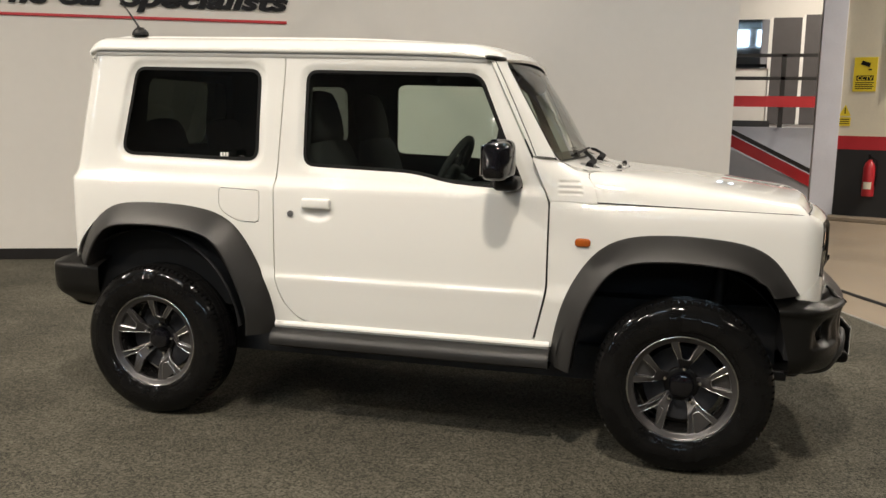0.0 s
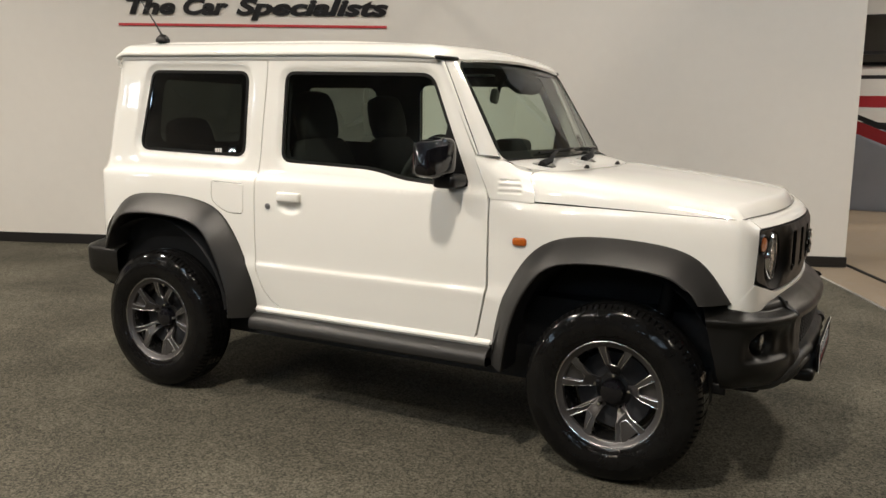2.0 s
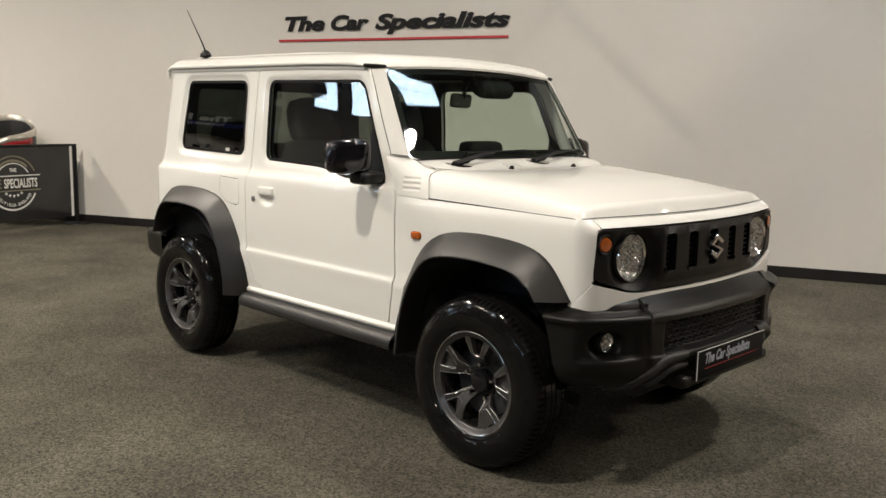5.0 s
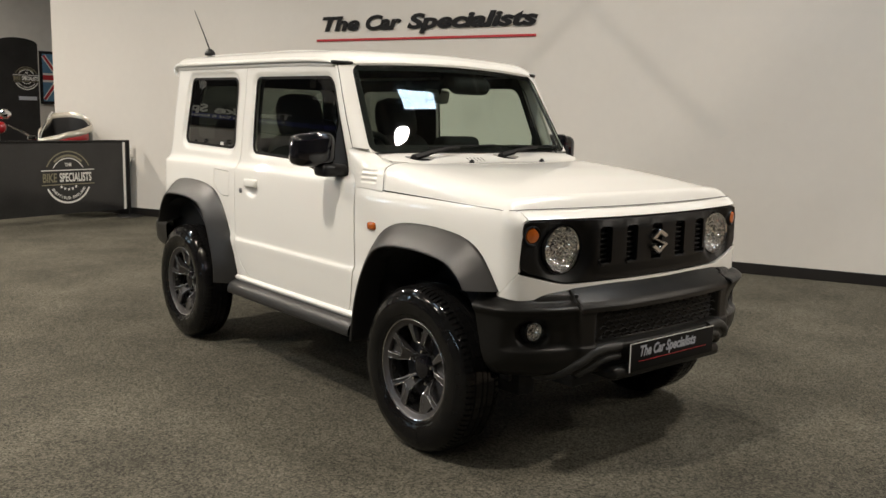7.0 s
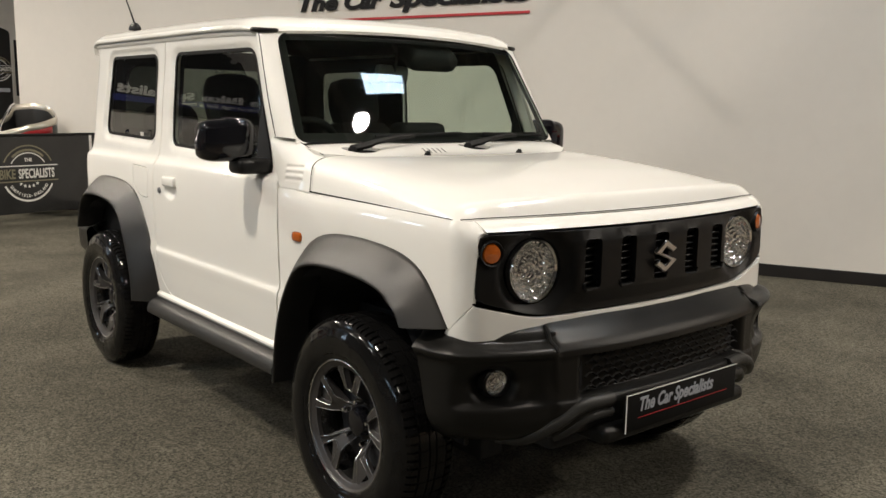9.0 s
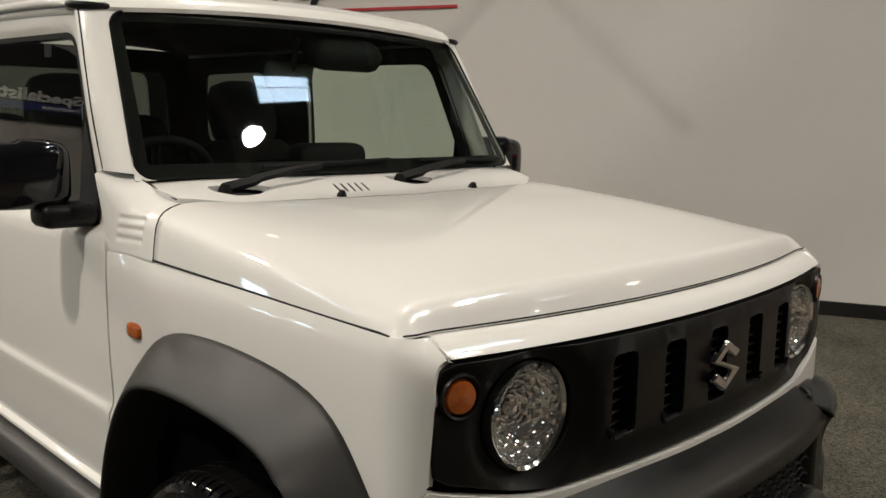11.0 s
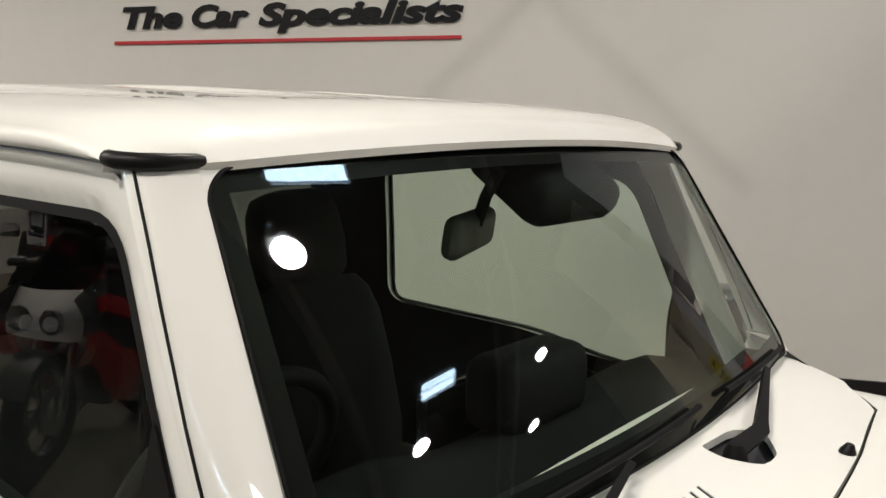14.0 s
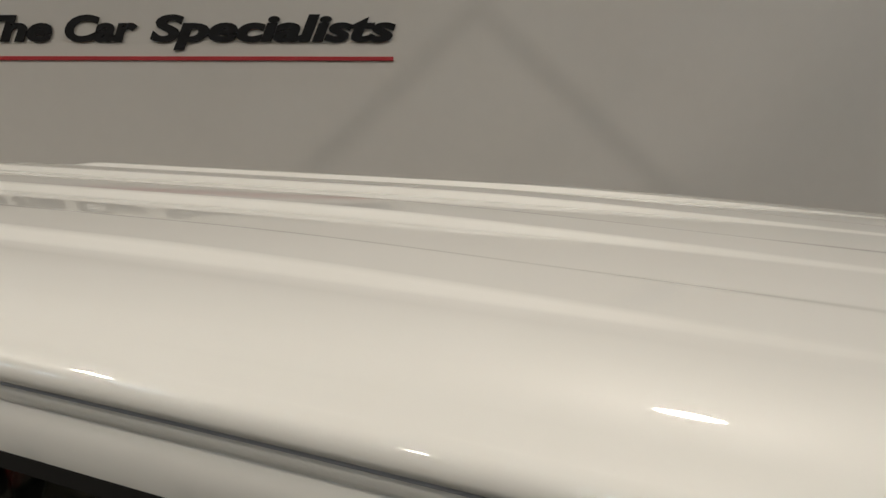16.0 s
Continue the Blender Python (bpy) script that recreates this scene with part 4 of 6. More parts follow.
def facets(r, deep, rings, spokes, tilt):
    """A bowl of small pillow-shaped mirrors, each tilted a little its own way."""
    bm = bmesh.new()
    grid = lin(0, 1, 5)
    for i in range(rings):
        q0, q1 = 0.16 + 0.84 * i / rings, 0.16 + 0.84 * (i + 1) / rings
        n = max(7, int(spokes * (q0 + q1) / 2))
        for k in range(n):
            a0, a1 = 2 * math.pi * (k + 0.5 * (i % 2)) / n, 2 * math.pi * (k + 1 + 0.5 * (i % 2)) / n
            ta, tb = facet_rng.uniform(-tilt, tilt), facet_rng.uniform(-tilt, tilt)
            vs = []
            for u in grid:
                for v in grid:
                    q, a = q0 + (q1 - q0) * u, a0 + (a1 - a0) * v
                    puff = tilt * 0.55 * (1 - (2 * u - 1) ** 2) * (1 - (2 * v - 1) ** 2)
                    vs.append(bm.verts.new((-deep * (1 - q * q) - 0.004 + puff + ta * (u - 0.5) + tb * (v - 0.5), r * q * math.cos(a), r * q * math.sin(a))))
            for u in range(4):
                for v in range(4):
                    bm.faces.new((vs[u * 5 + v], vs[u * 5 + v + 1], vs[u * 5 + v + 6], vs[u * 5 + v + 5]))
    return bm


def lamp(name, x, y, z, r, yaw, deep, label):
    m = Matrix.Translation((x, y, z)) @ pose(0, 0, 0, 0, 0, yaw)
    o = part(name, put(lathe([(r * 1.0, -0.03), (r * 1.04, 0.0), (r * 1.0, 0.008), (r * 0.94, 0.004), (r * 0.93, -0.03)], 40, "x"), m), M_CHROME if r > 0.06 else M_SATIN, CAR, label)
    big = r > 0.06
    part("reflector_bowl", put(lathe([(r * 0.95, -0.006), (r * 0.94, -0.012)] + [(r * 0.94 * q, -0.014 - deep * (1 - q * q)) for q in lin(0.95, 0.0, 9)], 36, "x"), m), M_STEEL, o)
    part("reflector", put(facets(r * 0.93, deep, 7 if big else 4, 30 if big else 14, 0.0065 if big else 0.004), m), M_REFLECT, o, "faceted mirror reflector", limit=80)
    part("bulb_cap", put(lathe([(0.0, -deep * 0.55), (r * 0.09, -deep * 0.58), (r * 0.13, -deep * 0.7), (r * 0.13, -deep)], 16, "x"), m), M_CHROME, o)
    part("lens", put(lathe([(r * 0.96, 0.004)] + [(r * 0.96 * q, 0.004 + 0.010 * (1 - q * q) * r / 0.088) for q in lin(0.9, 0.0, 7)], 36, "x"), m), M_LENS, o)
    return o


for s, (y, z) in zip((-1, 1), HL):
    lamp("headlight", front_x(y) - 0.026, y, z, 0.087, 0, 0.045, "round headlight with a clear lens")
for s, (y, z) in zip((-1, 1), IND):
    o = part("front_indicator", put(lathe([(0.029, -0.03), (0.0285, -0.004), (0.024, 0.003), (0.0, 0.006)], 24, "x"), Matrix.Translation((front_x(y) - 0.006, y, z)) @ pose(0, 0, 0, 0, 0, s * 14)), M_AMBER, CAR, "round amber lens")
    part("lens_ring", put(lathe([(0.029, -0.02), (0.0295, 0.002), (0.033, 0.004), (0.037, -0.004), (0.038, -0.02)], 28, "x"), Matrix.Translation((front_x(y) - 0.006, y, z)) @ pose(0, 0, 0, 0, 0, s * 14)), M_SATIN, o)
for s in (-1, 1):
    part("side_repeater", put(loft([[(0.030 * k * math.copysign(abs(math.cos(a)) ** 0.6, math.cos(a)), s * h, 0.017 * k * math.copysign(abs(math.sin(a)) ** 0.6, math.sin(a))) for a in lin(0, 2 * math.pi, 28, endpoint=False)] for k, h in ((1, -0.01), (1, 0.003), (0.93, 0.007), (0.75, 0.0095), (0.4, 0.011), (0.02, 0.0115))], close_v=True), Matrix.Translation((-0.398, s * 0.691, 0.861))), M_AMBER, CAR, "amber lens", limit=60)

# arches: swept flares
def flare(pts_out, depth_in, name, cut=lambda q: 0.0):
    line = [Vector(p) for p in pts_out]
    k = []
    for a, b in zip(line, line[1:]):
        n = max(2, int((b - a).length / 0.03))
        k += [a.lerp(b, i / n) for i in range(n)]
    k.append(line[-1])
    for _ in range(4):
        k = [k[0]] + [(k[i - 1] + 2 * k[i] + k[i + 1]) / 4 for i in range(1, len(k) - 1)] + [k[-1]]
    rows = []
    n = len(k)
    for i, p in enumerate(k):
        t = (k[min(i + 1, n - 1)] - k[max(i - 1, 0)]).normalized()
        inn = Vector((t.y, -t.x))
        q = i / (n - 1)
        d = depth_in(q)
        prof = [(-0.004, 0.684), (0.000, 0.697), (0.004, 0.7025), (0.008, 0.7065), (0.030, 0.7300), (0.055, 0.7545), (0.077, 0.7735), (0.083, 0.7785), (0.0875, 0.7805), (0.091, 0.7785), (0.0925, 0.773), (0.093, 0.74), (0.093, 0.66)]
        k2 = cut(q)
        inn = inn * (1 - k2) + Vector((-1.05, -0.02)) * k2
        rows.append([Vector((p.x + inn.x * a * d, -(SIDE(p.y) + (y - 0.692)) if y < 0.71 else -y + (1 - d) * 0.02, p.y + inn.y * a * d)) for a, y in prof])
    return both(name, loft(rows), M_FLARE, CAR, "textured black plastic wheel arch", limit=60)


FL_F = [(-0.515, 0.372), (-0.508, 0.445), (-0.486, 0.56), (-0.462, 0.645), (-0.410, 0.745), (-0.343, 0.838), (-0.267, 0.884), (-0.15, 0.902), (-0.01, 0.905), (0.12, 0.897), (0.225, 0.882), (0.290, 0.852), (0.330, 0.806), (0.368, 0.752), (0.397, 0.708)]
flare(FL_F, lambda q: 1.0, "front_arch", lambda q: step(0.86, 0.97, q))
FL_R = [(-2.650, 0.690), (-2.622, 0.77), (-2.573, 0.847), (-2.518, 0.908), (-2.444, 0.934), (-2.27, 0.942), (-2.10, 0.935), (-1.966, 0.912), (-1.887, 0.868), (-1.822, 0.787), (-1.764, 0.673), (-1.719, 0.558), (-1.696, 0.483), (-1.703, 0.400)]
flare(FL_R, lambda q: 1.0, "rear_arch")
for xc in (0.0, -2.25):
    a = lin(0.50, math.pi - 0.10, 28) if xc == 0 else lin(0.12, math.pi - 0.72, 28)
    rows = [[(xc - 0.04 + 0.435 * math.cos(t) * 1.02, y, 0.37 + 0.455 * math.sin(t)) for y in (-0.735, -0.60, -0.45, -0.30)] for t in a]
    both("wheel_well", loft(rows), M_DARK, CAR)
    both("inner_wing", boxed(xc - 0.50, xc + 0.42, -0.305, -0.285, 0.40, 0.835), M_DARK, CAR)
    both("suspension_arm", tube([(xc - 0.02, -0.30, 0.30), (xc - 0.02, -0.62, 0.335)], 0.045, 10), M_DARK, CAR)
    both("damper", tube([(xc + 0.10, -0.50, 0.30), (xc + 0.14, -0.46, 0.80)], [0.03, 0.03], 10), M_SATIN, CAR)
part("axle", tube([(0, -0.6, 0.33), (0, 0.6, 0.33)], 0.05, 12), M_DARK, CAR)
part("axle", tube([(-2.25, -0.6, 0.33), (-2.25, 0.6, 0.33)], 0.05, 12), M_DARK, CAR)
part("chassis", boxed(-2.55, 0.36, -0.42, 0.42, 0.36, 0.60), M_DARK, CAR)
# unseen bulk under the floor, here to deepen the shadow below the car
part("gearbox", rounded_box(1.3, 0.46, 0.20, 0.05, (-0.95, 0, 0.33)), M_DARK, CAR)
part("fuel_tank", rounded_box(0.55, 0.50, 0.22, 0.05, (-1.72, 0.20, 0.38)), M_DARK, CAR)
part("skid_plate", rounded_box(0.50, 0.70, 0.06, 0.02, (0.22, 0, 0.33)), M_DARK, CAR)
part("underbody", boxed(-1.76, -0.47, -0.655, 0.655, 0.405, 0.44), M_DARK, CAR)
# unseen rails, members and housings, added to stop light reaching under the car
both("frame_rail", rounded_box(2.75, 0.09, 0.15, 0.012, (-1.07, -0.43, 0.325), 2), M_DARK)
for x in (-0.62, -1.30, -1.95):
    part("cross_member", rounded_box(0.10, 0.80, 0.09, 0.012, (x, 0, 0.30), 2), M_DARK, CAR)
part("transfer_box", rounded_box(0.50, 0.42, 0.20, 0.05, (-0.98, 0.02, 0.315), 3), M_DARK, CAR)
part("differential", rounded_box(0.26, 0.28, 0.24, 0.09, (-2.25, -0.08, 0.31), 4), M_DARK, CAR)
part("differential", rounded_box(0.26, 0.28, 0.24, 0.09, (0.0, 0.16, 0.31), 4), M_DARK, CAR)
part("exhaust_box", rounded_box(0.42, 0.20, 0.12, 0.04, (-1.2, -0.33, 0.32)), M_STEEL, CAR)
both("step_bracket", rounded_box(0.06, 0.03, 0.05, 0.01, (-1.35, -0.56, 0.335)), M_STEEL)
# black plastic sill covers
sc = [[Vector((x, -y, z)) for y, z in ((0.655, 0.428), (0.690, 0.424), (0.712, 0.417), (0.726, 0.406), (0.735, 0.390), (0.739, 0.372), (0.736, 0.360), (0.725, 0.353), (0.664, 0.350), (0.60, 0.355))] for x in lin(-1.706, -0.512, 20)]
both("sill_cover", loft(sc, caps=False), M_FLARE, CAR, "black plastic sill cover")
REAR_WIN = rounded([(-0.49, 1.50, 0.06), (0.49, 1.50, 0.06), (0.51, 1.17, 0.06), (-0.51, 1.17, 0.06)], 0.05, 0.04)
tailgate = part("tailgate", sheet(rounded([(-0.60, 1.60, 0.01), (0.60, 1.60, 0.01), (0.60, 0.55, 0.01), (-0.60, 0.55, 0.01)], 0.01, 0.04), [REAR_WIN], lambda u, v: Vector((-2.660 - REAR(v), u * (SIDE(v) - 0.078) / 0.61, v)), 0.05, (0.012, 0, 0)), M_PAINT, CAR)
part("rear_glass", sheet(grown(REAR_WIN, 0.006), [], lambda u, v: Vector((-2.650 - REAR(v), u * (SIDE(v) - 0.078) / 0.61, v)), 0.06), M_TINT, tailgate, "dark privacy glass")

# bumpers
def plan(s, nose_x, flat, corner_x, side_y, end_x, dip=0.022):
    """Half of a bumper's plan: s 0 at the middle, 1 at the end by the wheel."""
    pts = [(nose_x, 0), (nose_x - 0.007, 0.2), (nose_x - dip, flat), (corner_x, side_y - 0.10), (corner_x - 0.080, side_y - 0.02), (end_x, side_y)]
    d = [0]
    for a, b in zip(pts, pts[1:]):
        d.append(d[-1] + math.hypot(b[0] - a[0], b[1] - a[1]))
    t = [q / d[-1] for q in d]
    return curve(list(zip(t, [p[0] for p in pts])))(s), curve(list(zip(t, [p[1] for p in pts])))(s)


BUMP = [(-0.150, 0.746), (-0.110, 0.731), (-0.080, 0.713), (-0.055, 0.696), (-0.036, 0.680), (-0.022, 0.667), (-0.014, 0.655), (-0.010, 0.645), (-0.010, 0.635), (-0.013, 0.618), (-0.014, 0.575), (-0.014, 0.530), (-0.012, 0.510), (-0.006, 0.500), (-0.003, 0.485), (-0.008, 0.445), (-0.026, 0.410), (-0.065, 0.388), (-0.11, 0.380)]
BROW = [(-0.150, 0.744), (-0.112, 0.729), (-0.085, 0.712), (-0.062, 0.697), (-0.055, 0.685), (-0.050, 0.674), (-0.034, 0.668), (-0.007, 0.6635), (0.004, 0.651), (0.001, 0.643), (-0.014, 0.622), (-0.022, 0.570), (-0.018, 0.520), (-0.012, 0.492), (-0.012, 0.465), (-0.018, 0.435), (-0.034, 0.410), (-0.070, 0.395), (-0.11, 0.390)]
BSIDE = [(-0.150, 0.716), (-0.112, 0.713), (-0.085, 0.709), (-0.062, 0.703), (-0.055, 0.698), (-0.048, 0.689), (-0.034, 0.678), (-0.007, 0.6635), (0.003, 0.652), (0.001, 0.643), (-0.010, 0.622), (-0.012, 0.570), (-0.012, 0.520), (-0.012, 0.492), (-0.012, 0.465), (-0.018, 0.435), (-0.034, 0.410), (-0.070, 0.395), (-0.11, 0.390)]
BF, BZ = (curve([(i, b[k]) for i, b in enumerate(BUMP)]) for k in (0, 1))
SF, SZ = (curve([(i, b[k]) for i, b in enumerate(BROW)]) for k in (0, 1))
TF, TZ = (curve([(i, b[k]) for i, b in enumerate(BSIDE)]) for k in (0, 1))


BP = (0.646, 0.46, 0.518, 0.748, 0.312, 0.050)


def bumper_point(s, i):
    a = abs(s)
    x, y = plan(a, *BP)
    k = step(0.448, 0.476, y)
    off, z = BF(i) + (SF(i) - BF(i)) * k, BZ(i) + (SZ(i) - BZ(i)) * k
    k = step(0.66, 0.80, a)
    off, z = off + (TF(i) - off) * k, z + (TZ(i) - z) * k
    e = 1e-3
    x2, y2 = plan(min(a + e, 1), *BP)
    x1, y1 = plan(max(a - e, 0), *BP)
    t = Vector((x2 - x1, y2 - y1)).normalized()
    n = Vector((-t.y, t.x)) if t.y < 0 else Vector((t.y, -t.x))
    # fog lamp pocket, intake, lower guard
    pocket = math.hypot((y - 0.628) / 0.062, (z - 0.564) / 0.050)
    off -= 0.042 * (1 - step(0.55, 1.15, pocket))
    # the scoop widens inwards above a ledge
    off -= 0.014 * step(0.475, 0.53, y) * (1 - step(0.70, 0.73, y)) * step(0.500, 0.516, z) * (1 - step(0.56, 0.625, z))
    off -= 0.034 * step(0.385, 0.370, y) * step(0.505, 0.516, z) * (1 - step(0.622, 0.632, z))
    off -= 0.030 * step(0.62, 0.80, a) * step(0.5, 0.36, z)
    fore = 0.26 * max(0.70 - z, 0.0) * step(0.84, 1.0, a)  # the end by the wheel slants forwards
    return Vector((x + n.x * off + fore, (y + n.y * off) * (1 if s > 0 else -1), z))


ss = lin(-1, 1, 201)
ii = lin(0, len(BUMP) - 1, 73)
grid = [[bumper_point(s, i) for i in ii] for s in ss]
skin_pts = [p for r in grid for p in r if 0.24 < p.y < 0.58 and p.z < 0.53]
front_bumper = part("front_bumper", loft(grid), M_PLASTIC, CAR, "textured black plastic bumper", limit=50)
for sg in (-1, 1):  # raised rib where the middle meets the side
    rib = next(q for q in lin(0.3, 0.8, 200) if plan(q, *BP)[1] > 0.466)
    part("bumper_rib", tube([bumper_point(sg * rib, i) + Vector((0.001, 0, 0.002)) for i in lin(2.4, 8.0, 12)], 0.0065, 8), M_PLASTIC, front_bumper)
MESH_Y, MESH_Z = 0.355, (0.515, 0.625)
part("intake_void", loft([[(plan(abs(y) / 1.15, *BP)[0] - 0.060, y, z) for z in MESH_Z] for y in lin(-MESH_Y, MESH_Y, 20)]), M_DARK, front_bumper)
bm = bmesh.new()
for r in range(6):
    for c in range(17):
        y = -MESH_Y + 0.022 + c * 0.0432 + (0.0216 if r % 2 else 0)
        z = 0.525 + r * 0.0182
        if abs(y) < MESH_Y:
            x = plan(abs(y) / 1.15, *BP)[0] - 0.040
            for p, q in (((-0.0216, 0.0), (-0.009, 0.0085)), ((-0.009, 0.0085), (0.009, 0.0085)), ((0.009, 0.0085), (0.0216, 0.0))):
                tube([(x, y + p[0], z + p[1]), (x, y + q[0], z + q[1])], 0.0034, 4, bm=bm)
part("intake_mesh", bm, M_WIPER, front_bumper, "honeycomb intake mesh")
for s in (-1, 1):
    x, y = 0.492, s * 0.594
    o = lamp("fog_lamp", x, y, 0.566, 0.036, s * 12, 0.016, "small round fog lamp")
    part("fog_bezel", put(lathe([(0.034, 0.003), (0.037, 0.005), (0.041, 0.002), (0.046, -0.02)], 32, "x"), Matrix.Translation((x, y, 0.566)) @ pose(0, 0, 0, 0, 0, s * 12)), M_PLASTIC, o)
    for r, pts in ((0.020, ((0.545, 0.392), (0.500, 0.415), (0.450, 0.447), (0.405, 0.476), (0.360, 0.492), (0.270, 0.493))), (0.015, ((0.430, 0.395), (0.395, 0.425), (0.360, 0.447), (0.330, 0.455), (0.270, 0.456)))):
        line = [Vector(q).lerp(Vector(p), k) for q, p in zip(pts, pts[1:]) for k in lin(0, 1, 4, endpoint=False)] + [Vector(pts[-1])]
        for _ in range(2):
            line = [line[0]] + [(g + 2 * h + k) / 4 for g, h, k in zip(line, line[1:], line[2:])] + [line[-1]]
        at = [min(skin_pts, key=lambda v: (v.y - p.x) ** 2 + (v.z - p.y) ** 2) for p in line]
        part("guard_bar", tube([(v.x + 0.002 - r * 0.45, s * p.x, p.y) for v, p in zip(at, line)], r, 12), M_GUARD, front_bumper)
    part("bumper_plug", put(lathe([(0.0, 0.008), (0.010, 0.006), (0.012, -0.01)], 12, "z"), Matrix.Translation((0.546, s * 0.440, 0.689))), M_SATIN, front_bumper)
    part("tow_eye", rounded_box(0.05, 0.018, 0.04, 0.006, (0.36, s * 0.60, 0.375)), M_SATIN, front_bumper)
plate = part("number_plate", rounded_box(0.010, 0.520, 0.111, 0.004, (0.660, 0, 0.452), 2), M_WIPER, front_bumper, "black dealer plate with a white edge and lettering")
bm = bmesh.new()
for a in ((-0.260, 0.260, 0.5045, 0.5075), (-0.260, -0.256, 0.3965, 0.5035)):
    box(bm, 0.6652, 0.6665, *a)
part("plate_edge", bm, M_WHITE, plate)
writing("plate_lettering", "The Car Specialists", 0.056, M_GREY, Matrix.Translation((0.6655, -0.205, 0.452)) @ pose(0, 0, 0, 90, 0, 90), plate, 0.0008, 0.28, 0.0016, 0.80)
part("plate_line", boxed(0.6652, 0.6658, -0.205, 0.215, 0.432, 0.4338), M_RED, plate)
part("skid_guard", rounded_box(0.14, 0.66, 0.05, 0.02, (0.585, 0, 0.395), 3), M_PLASTIC, front_bumper)
RB = [(-0.16, 0.701), (-0.10, 0.688), (-0.025, 0.658), (-0.008, 0.650), (-0.001, 0.640), (0.0, 0.628), (-0.002, 0.57), (-0.008, 0.53), (-0.026, 0.506), (-0.085, 0.462), (-0.11, 0.446), (-0.16, 0.436)]
rows = []
for s in lin(-1, 1, 61):
    a = abs(s)
    (x, y), (x1, y1), (x2, y2) = (plan(min(max(q, 0), 1), 0.600, 0.46, 0.575, 0.745, 0.28) for q in (a, a - 1e-3, a + 1e-3))
    t = Vector((x2 - x1, y2 - y1)).normalized()
    rows.append([Vector((-2.25 - (x + t.y * o), (y - t.x * o) * (1 if s > 0 else -1), z)) for o, z in RB])
part("rear_bumper", loft(rows), M_PLASTIC, CAR, "textured black plastic bumper", limit=50)
both("bumper_liner", boxed(0.36, 0.42, -0.690, -0.40, 0.46, 0.69), M_DARK)

# door handles, locks
for s in (-1, 1):
    part("door_handle", put(rounded_box(0.128, 0.022, 0.044, 0.010, (0, 0, 0), 3), Matrix.Translation((-1.505, s * 0.694, 0.966))), M_PAINT, CAR, "white pull handle", limit=60)
part("door_lock", put(lathe([(0.0, -0.006), (0.005, -0.006), (0.006, -0.004), (0.013, -0.004), (0.014, 0.004)], 20, "y"), Matrix.Translation((-1.621, -0.694, 0.9205))), M_STEEL, CAR)

# mirrors
def mirror():
    """A rounded housing, flat behind, swelling in front and narrowing towards the door."""
    rows = []
    for t in lin(-1, 1, 25):
        k = max(1 - abs(t) ** 4.5, 0.0) ** (1 / 3.2)
        top, low = 0.084 * (0.93 + 0.07 * t) if t < 0 else 0.084, 0.072
        fat = 0.062 * (0.72 + 0.28 * math.cos((t + 0.1) * 1.2))
        row = []
        for a in lin(0, 2 * math.pi, 32, endpoint=False):
            c, d = math.cos(a), math.sin(a)
            row.append((math.copysign(abs(c) ** 0.45, c) * (fat if c > 0 else 0.040) * k, t * 0.106, math.copysign(abs(d) ** 0.45, d) * (top if d > 0 else low) * k))
        rows.append(row)
    return put(loft(rows, close_v=True, caps=True), Matrix.Translation((-0.722, -0.794, 1.170)) @ pose(0, 0, 0, 0, 0, -6))


for s, bm in zip((-1, 1), (mirror(), turned(mirror()))):
    o = part("door_mirror", bm, M_GLOSS, CAR, "gloss black door mirror", limit=70)
    arm = rounded_box(0.10, 0.13, 0.055, 0.020, (-0.695, s * 0.712, 1.082), 3)
    part("mirror_arm", arm, M_SATIN, o)
    bmx = sheet(rounded([(-0.642, 1.058, 0.01), (-0.775, 1.062, 0.01), (-0.770, 1.20, 0.04), (-0.748, 1.305, 0.01)], 0.02, 0.03), [], lambda u, z: side(u, z, 0.006, False) + Vector((0, 0.0, 0)), 0.05, (0, 0.012, 0))
    part("mirror_base", bmx if s < 0 else turned(bmx), M_SATIN, o)
    glassm = rounded_box(0.004, 0.150, 0.112, 0.0015, (0, 0, 0), 1)
    part("mirror_glass", put(glassm, Matrix.Translation((-0.7625, s * 0.797, 1.174)) @ pose(0, 0, 0, 0, 0, s * 6)), M_CHROME, o)

# wipers
def wiper(px, py, v_mid, w_mid, v0, v1, w0, w1):
    base = Vector((px, py, scuttle_z(px, py) - 0.004))
    hub = part("wiper", put(lathe([(0.0, 0.022), (0.010, 0.020), (0.016, 0.010), (0.019, -0.01)], 16, "z"), Matrix.Translation(base)), M_WIPER, CAR, "black windscreen wiper")
    mid = screen(v_mid, w_mid, -0.022)
    knee = Vector((px + 0.012, py + 0.062, scuttle_z(px, py) + 0.020))
    rows = []
    for k, (p, wd) in enumerate(((base + Vector((0, 0, 0.010)), 0.014), (knee, 0.012), (knee + (mid - knee) * 0.1 + Vector((0, 0, 0.004)), 0.009), (knee.lerp(mid, 0.6) + Vector((0, 0, 0.006)), 0.006), (mid, 0.005))):
        d = (mid - knee).normalized() if k > 1 else (mid - base).normalized()
        a = d.cross(Vector((0.5, 0, 1))).normalized()
        b = d.cross(a)
        rows.append([p + a * wd + b * 0.006, p + a * wd - b * 0.006, p - a * wd - b * 0.006, p - a * wd + b * 0.006])
    part("wiper_arm", loft(rows, close_v=True, caps=True), M_WIPER, hub, limit=60)
    part("wiper_blade", tube([screen(v0 + (v1 - v0) * k, w0 + (w1 - w0) * k, -0.012) for k in lin(0, 1, 14)], 0.0050, 6), M_WIPER, hub)


wiper(-0.404, -0.466, -0.265, 0.050, -0.52, 0.12, 0.050, 0.075)
